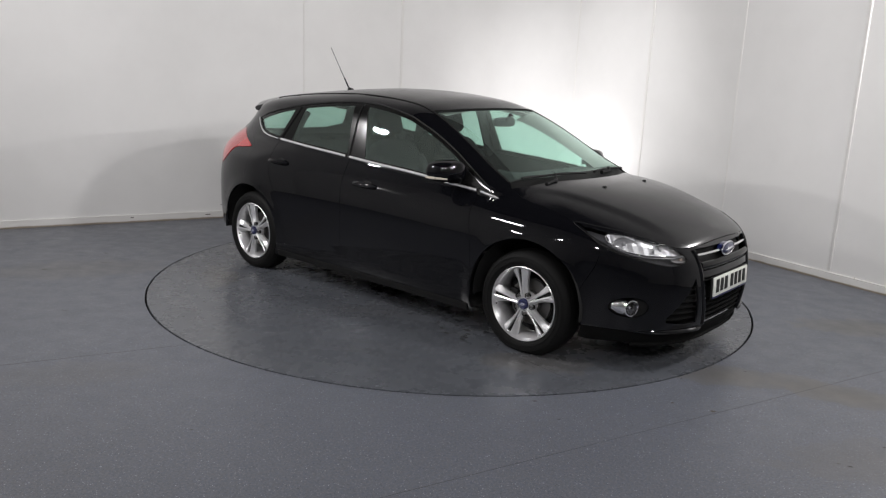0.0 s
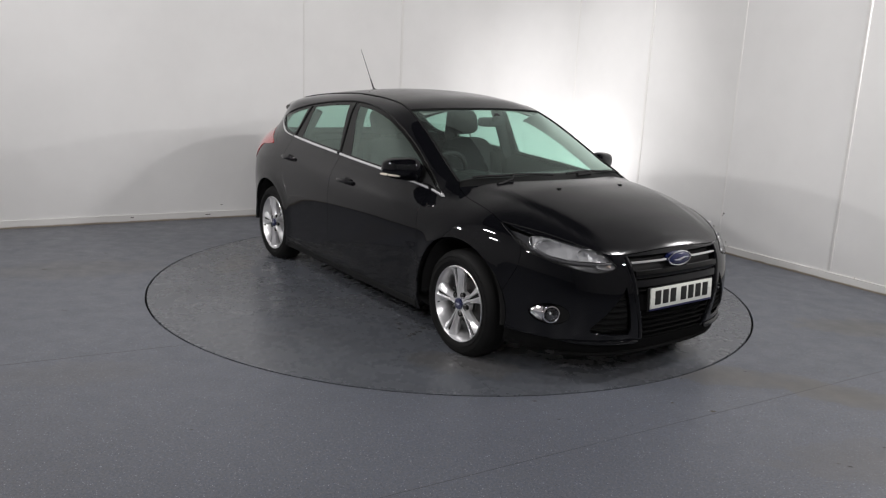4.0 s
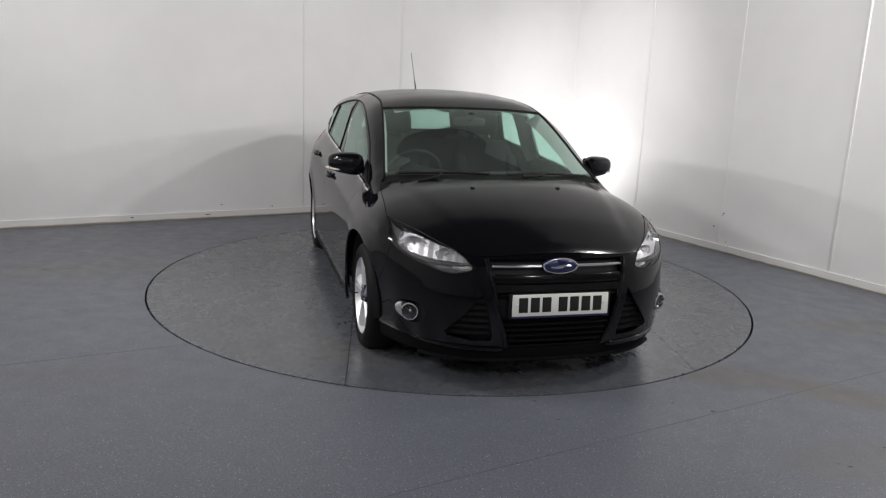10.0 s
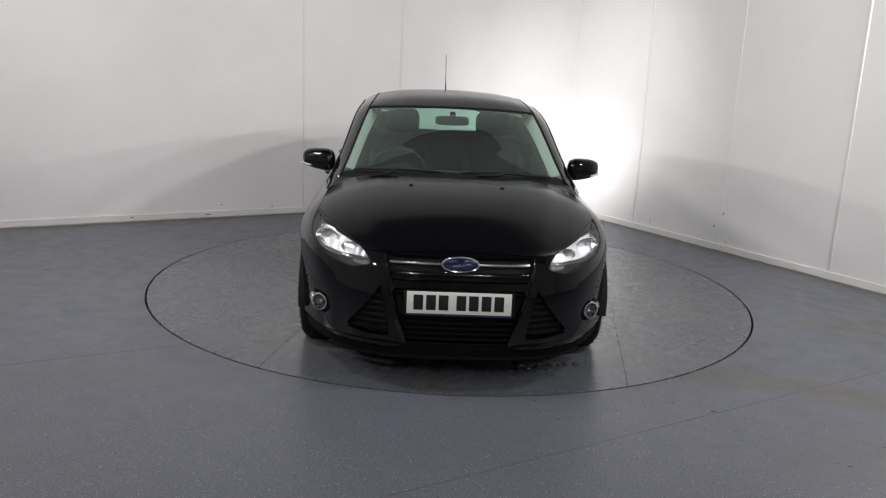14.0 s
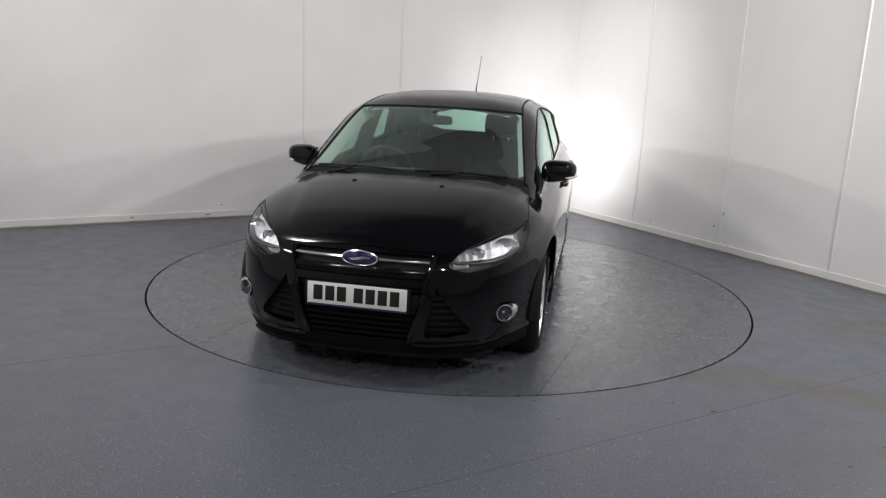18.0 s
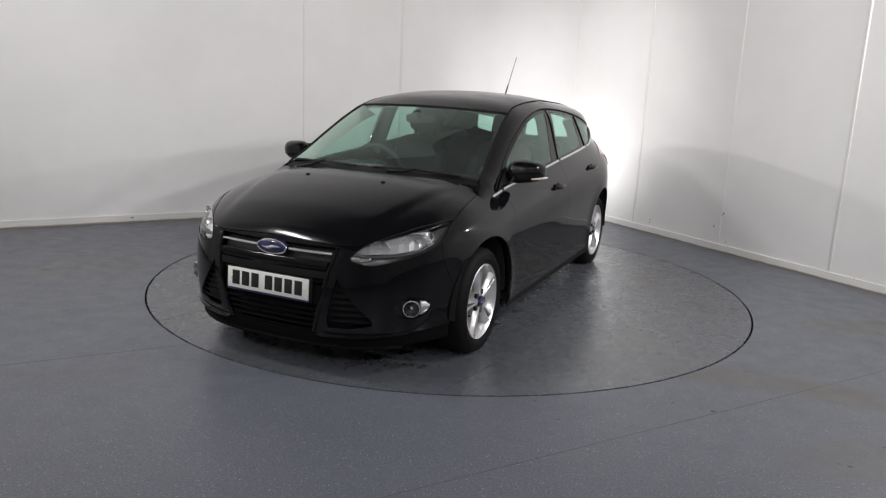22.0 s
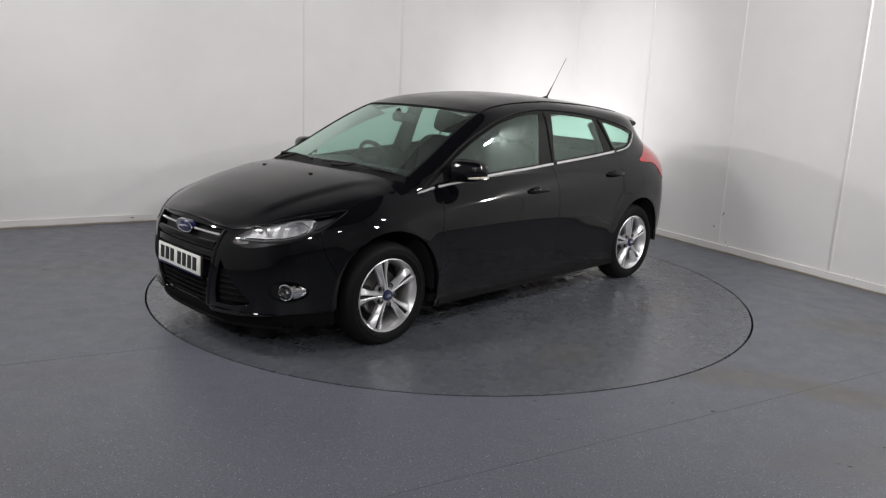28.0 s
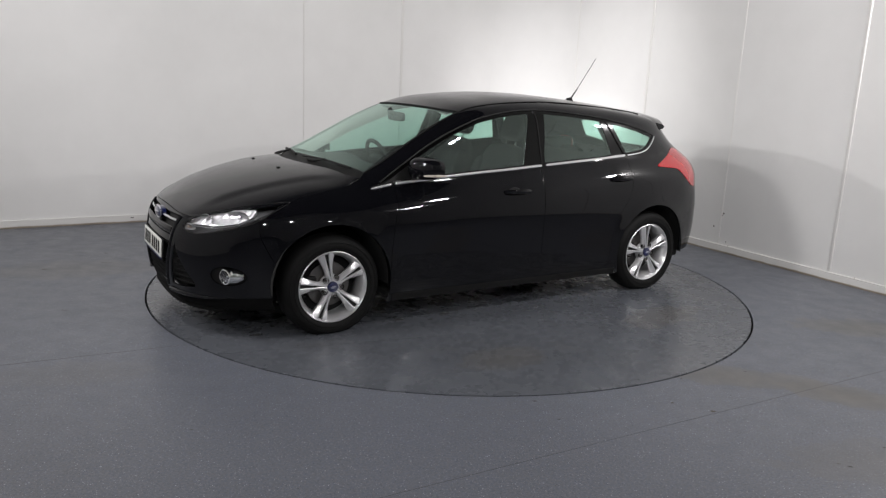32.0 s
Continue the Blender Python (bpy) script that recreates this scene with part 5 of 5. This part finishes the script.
for y in (-.40, 0, .40):
    bm = bmesh.new()
    rounded(bm, (0, y, .555), (.09, .25, .12), .5, lean)
    part("headrest", bm, FABRIC, bench)
dash = thing("dashboard")
dash.parent = car
bm = bmesh.new()
rows = []
for y in np.linspace(-.70, .70, 15):
    b = 1.0 - .06 * (abs(y) / .7) ** 3
    hood = .035 * math.exp(-((y + .36) / .17) ** 2)
    rows.append([bm.verts.new((x, y, z)) for x, z in ((1.10 * b, .955), (.86, .955 + hood * .5), (.70, .945 + hood), (.63, .915 + hood), (.62, .80), (.66, .62), (.70, .45))])
for a, b in zip(rows, rows[1:]):
    for k in range(6):
        bm.faces.new((a[k], b[k], b[k + 1], a[k + 1]))
bmesh.ops.recalc_face_normals(bm, faces=bm.faces[:])
part("dash_top", bm, INSIDE, dash, "dark moulded dashboard", angle=60)
wheel_at = Matrix.Translation((.41, -.36, .90)) @ Matrix.Rotation(radians(-65), 4, "Y")
sw = thing("steering_wheel")
sw.parent = car
ring = [wheel_at @ Vector((.185 * math.cos(t), .185 * math.sin(t), 0)) for t in np.linspace(0, 2 * math.pi, 37)]
part("wheel_rim", tube(bmesh.new(), ring, .016, 10, 1.0, (1, 0, .4)), INSIDE, sw, "dark steering wheel rim")
bm = bmesh.new()
rounded(bm, (0, 0, -.02), (.15, .19, .06), .5, wheel_at)
part("wheel_hub", bm, INSIDE, sw)
for a in (0, 90, 180, 270)[1:]:
    d = Vector((math.cos(radians(a)), math.sin(radians(a)), 0))
    part("wheel_spoke", tube(bmesh.new(), [wheel_at @ (d * .06 - Vector((0, 0, .015))), wheel_at @ (d * .18)], .014, 8, 1.6), INSIDE, sw)
rear_mirror = thing("rear_view_mirror")
rear_mirror.parent = car
bm = bmesh.new()
rounded(bm, (.47, 0, 1.275), (.035, .235, .065), .45)
part("mirror_shell", bm, INSIDE, rear_mirror, "dark rear-view mirror")
bm = tube(bmesh.new(), [(.49, 0, 1.285), (.53, 0, 1.325)], [.012, .022], 8)
part("mirror_stem", bm, INSIDE, rear_mirror)
# linings: door cards, pillar trims, headliner, parcel shelf
for s in (1, -1):
    for x0, x1 in ((-.26, .93), (-1.05, -.29)):
        bm = bmesh.new()
        xs = np.linspace(x0, x1, 9)
        rows = [[bm.verts.new((x, s * (float(half_width(x, min(z, float(belt_z(x)) - .01))) - d), min(z, float(belt_z(x)) - .006))) for x in xs] for z, d in ((.25, .09), (.5, .11), (.70, .13), (.80, .10), (1.2, .035))]
        for a, b in zip(rows, rows[1:]):
            for k in range(8):
                bm.faces.new((a[k], a[k + 1], b[k + 1], b[k]))
        part("door_card", bm, INSIDE, car, "dark door lining", angle=60)
    for (xa, za), (xb, zb), w in (((-.21, .95), (-.26, 1.34), .05), ((-1.04, 1.02), (-.91, 1.27), .05)):
        bm = tube(bmesh.new(), [side_v(xa + (xb - xa) * t, za + (zb - za) * t, -.06, s) for t in np.linspace(0, 1, 8)], w, 10, .45, (0, 1, 0))
        part("pillar_trim", bm, MIDGREY if xb > 0 else INSIDE, car, "pillar trim")
    seg = DITCH[(DITCH[:, 0] < 1.0) & (DITCH[:, 0] > .30)]
    bm = bmesh.new()
    rows = [[bm.verts.new(Vector(top_pt(x + fx, s * (y - d))) - Vector((0, 0, dz))) for x, y in seg] for d, fx, dz in ((.004, 0, .012), (.022, -.04, .045), (.040, -.09, .09), (.048, -.13, .12))]
    for a, b in zip(rows, rows[1:]):
        for k in range(len(seg) - 1):
            bm.faces.new((a[k], a[k + 1], b[k + 1], b[k]))
    part("pillar_trim", bm, PALE, car, "pale grey windscreen pillar trim", angle=70)
bm = bmesh.new()
rows = [[bm.verts.new(Vector(top_pt(x, y)) - Vector((0, 0, .035))) for y in np.linspace(-.5, .5, 9)] for x in np.linspace(.36, -1.6, 13)]
for a, b in zip(rows, rows[1:]):
    for k in range(8):
        bm.faces.new((a[k], a[k + 1], b[k + 1], b[k]))
part("headliner", bm, PALE, car, "pale grey headlining")
bm = bmesh.new()
box(bm, -1.85, -1.12, -.60, .60, .925, .945, .008)
part("parcel_shelf", bm, INSIDE, car)
for s in (1, -1):
    bm = bmesh.new()
    box(bm, -1.72, -1.12, s * .62 - .05, s * .62 + .05, .30, 1.08, .03)
    part("boot_trim", bm, INSIDE, car)

# ---- turntable deck: three vinyl sheets with butted joints ----
def deck_sheet(v0, v1):
    """A slice of the round deck between two parallel joint lines, v measured across them."""
    r = R_TABLE
    lo, hi = math.asin(max(-1, v0 / r)), math.asin(min(1, v1 / r))
    right = [(r * math.cos(t), r * math.sin(t)) for t in np.linspace(lo, hi, 60)]
    left = [(-u, v) for u, v in right[::-1]]
    bm = bmesh.new()
    loop = right + left
    keep = [loop[0]] + [q for p, q in zip(loop, loop[1:]) if (q[0] - p[0]) ** 2 + (q[1] - p[1]) ** 2 > 1e-6]
    turn = Matrix.Rotation(radians(JOINT_TURN), 4, "Z")
    top = [bm.verts.new(turn @ Vector((u, v, 0))) for u, v in keep]
    low = [bm.verts.new(turn @ Vector((u, v, -.05))) for u, v in keep]
    bm.faces.new(top)
    bm.faces.new(low[::-1])
    for k in range(len(top)):
        n = (k + 1) % len(top)
        bm.faces.new((top[k], low[k], low[n], top[n]))
    bmesh.ops.recalc_face_normals(bm, faces=bm.faces[:])
    return bm


JOINT_TURN = -10.6
for v0, v1 in ((-R_TABLE + .0001, -.7235), (-.7205, 1.2365), (1.2395, R_TABLE - .0001)):
    part("deck_sheet", deck_sheet(v0, v1), DECK, turntable, "grey vinyl deck sheet", smooth=False)
bm = lathe(bmesh.new(), [(0, -.054), (R_TABLE - .02, -.054), (R_TABLE - .02, -.03), (0, -.03)], 96, Matrix.Rotation(radians(90), 4, "X"))
part("deck_plate", bm, JOINT, turntable)
# water that dripped from the car
WATER = material("water_film", (.045, .046, .048), .04, 0, Specular_IOR_Level=.7)
rng = random.Random(4)
for cx, cy, spread, n in ((1.70, .52, .13, 26), (1.74, -.15, .09, 12), (.55, .63, .16, 20), (-.75, .60, .22, 14), (.85, -.87, .16, 20), (1.85, .35, .06, 6)):
    bm = bmesh.new()
    for k in range(n):
        x, y, r = cx + rng.gauss(0, spread), cy + rng.gauss(0, spread * .45), rng.uniform(.004, .013) * (1 if rng.random() < .8 else 1.9)
        ring = []
        for t in np.linspace(0, 2 * math.pi, 10, endpoint=False):
            q = r * rng.uniform(.75, 1.2)
            ring.append(bm.verts.new((x + q * 1.7 * math.cos(t), y + q * math.sin(t), .0006)))
        tip = bm.verts.new((x, y, .0006 + r * .34))
        for a, b in zip(ring, ring[1:] + ring[:1]):
            bm.faces.new((a, b, tip))
    ob = part("water_splash", bm, WATER, turntable, "small drops of water on the deck", angle=80)
    ob["kind"] = "stuff"


# ---- what moves ----
def motions():
    table, ride = [], []
    for t in range(0, 33, 2):
        turn = Matrix.Rotation(radians(TURN_START + TURN_RATE * t), 4, "Z")
        table.append((t, turn))
        ride.append((t, turn @ Matrix.Translation((OFF_X, OFF_Y, RIDE))))
    walk(turntable, table)
    walk(car, ride)


motions()
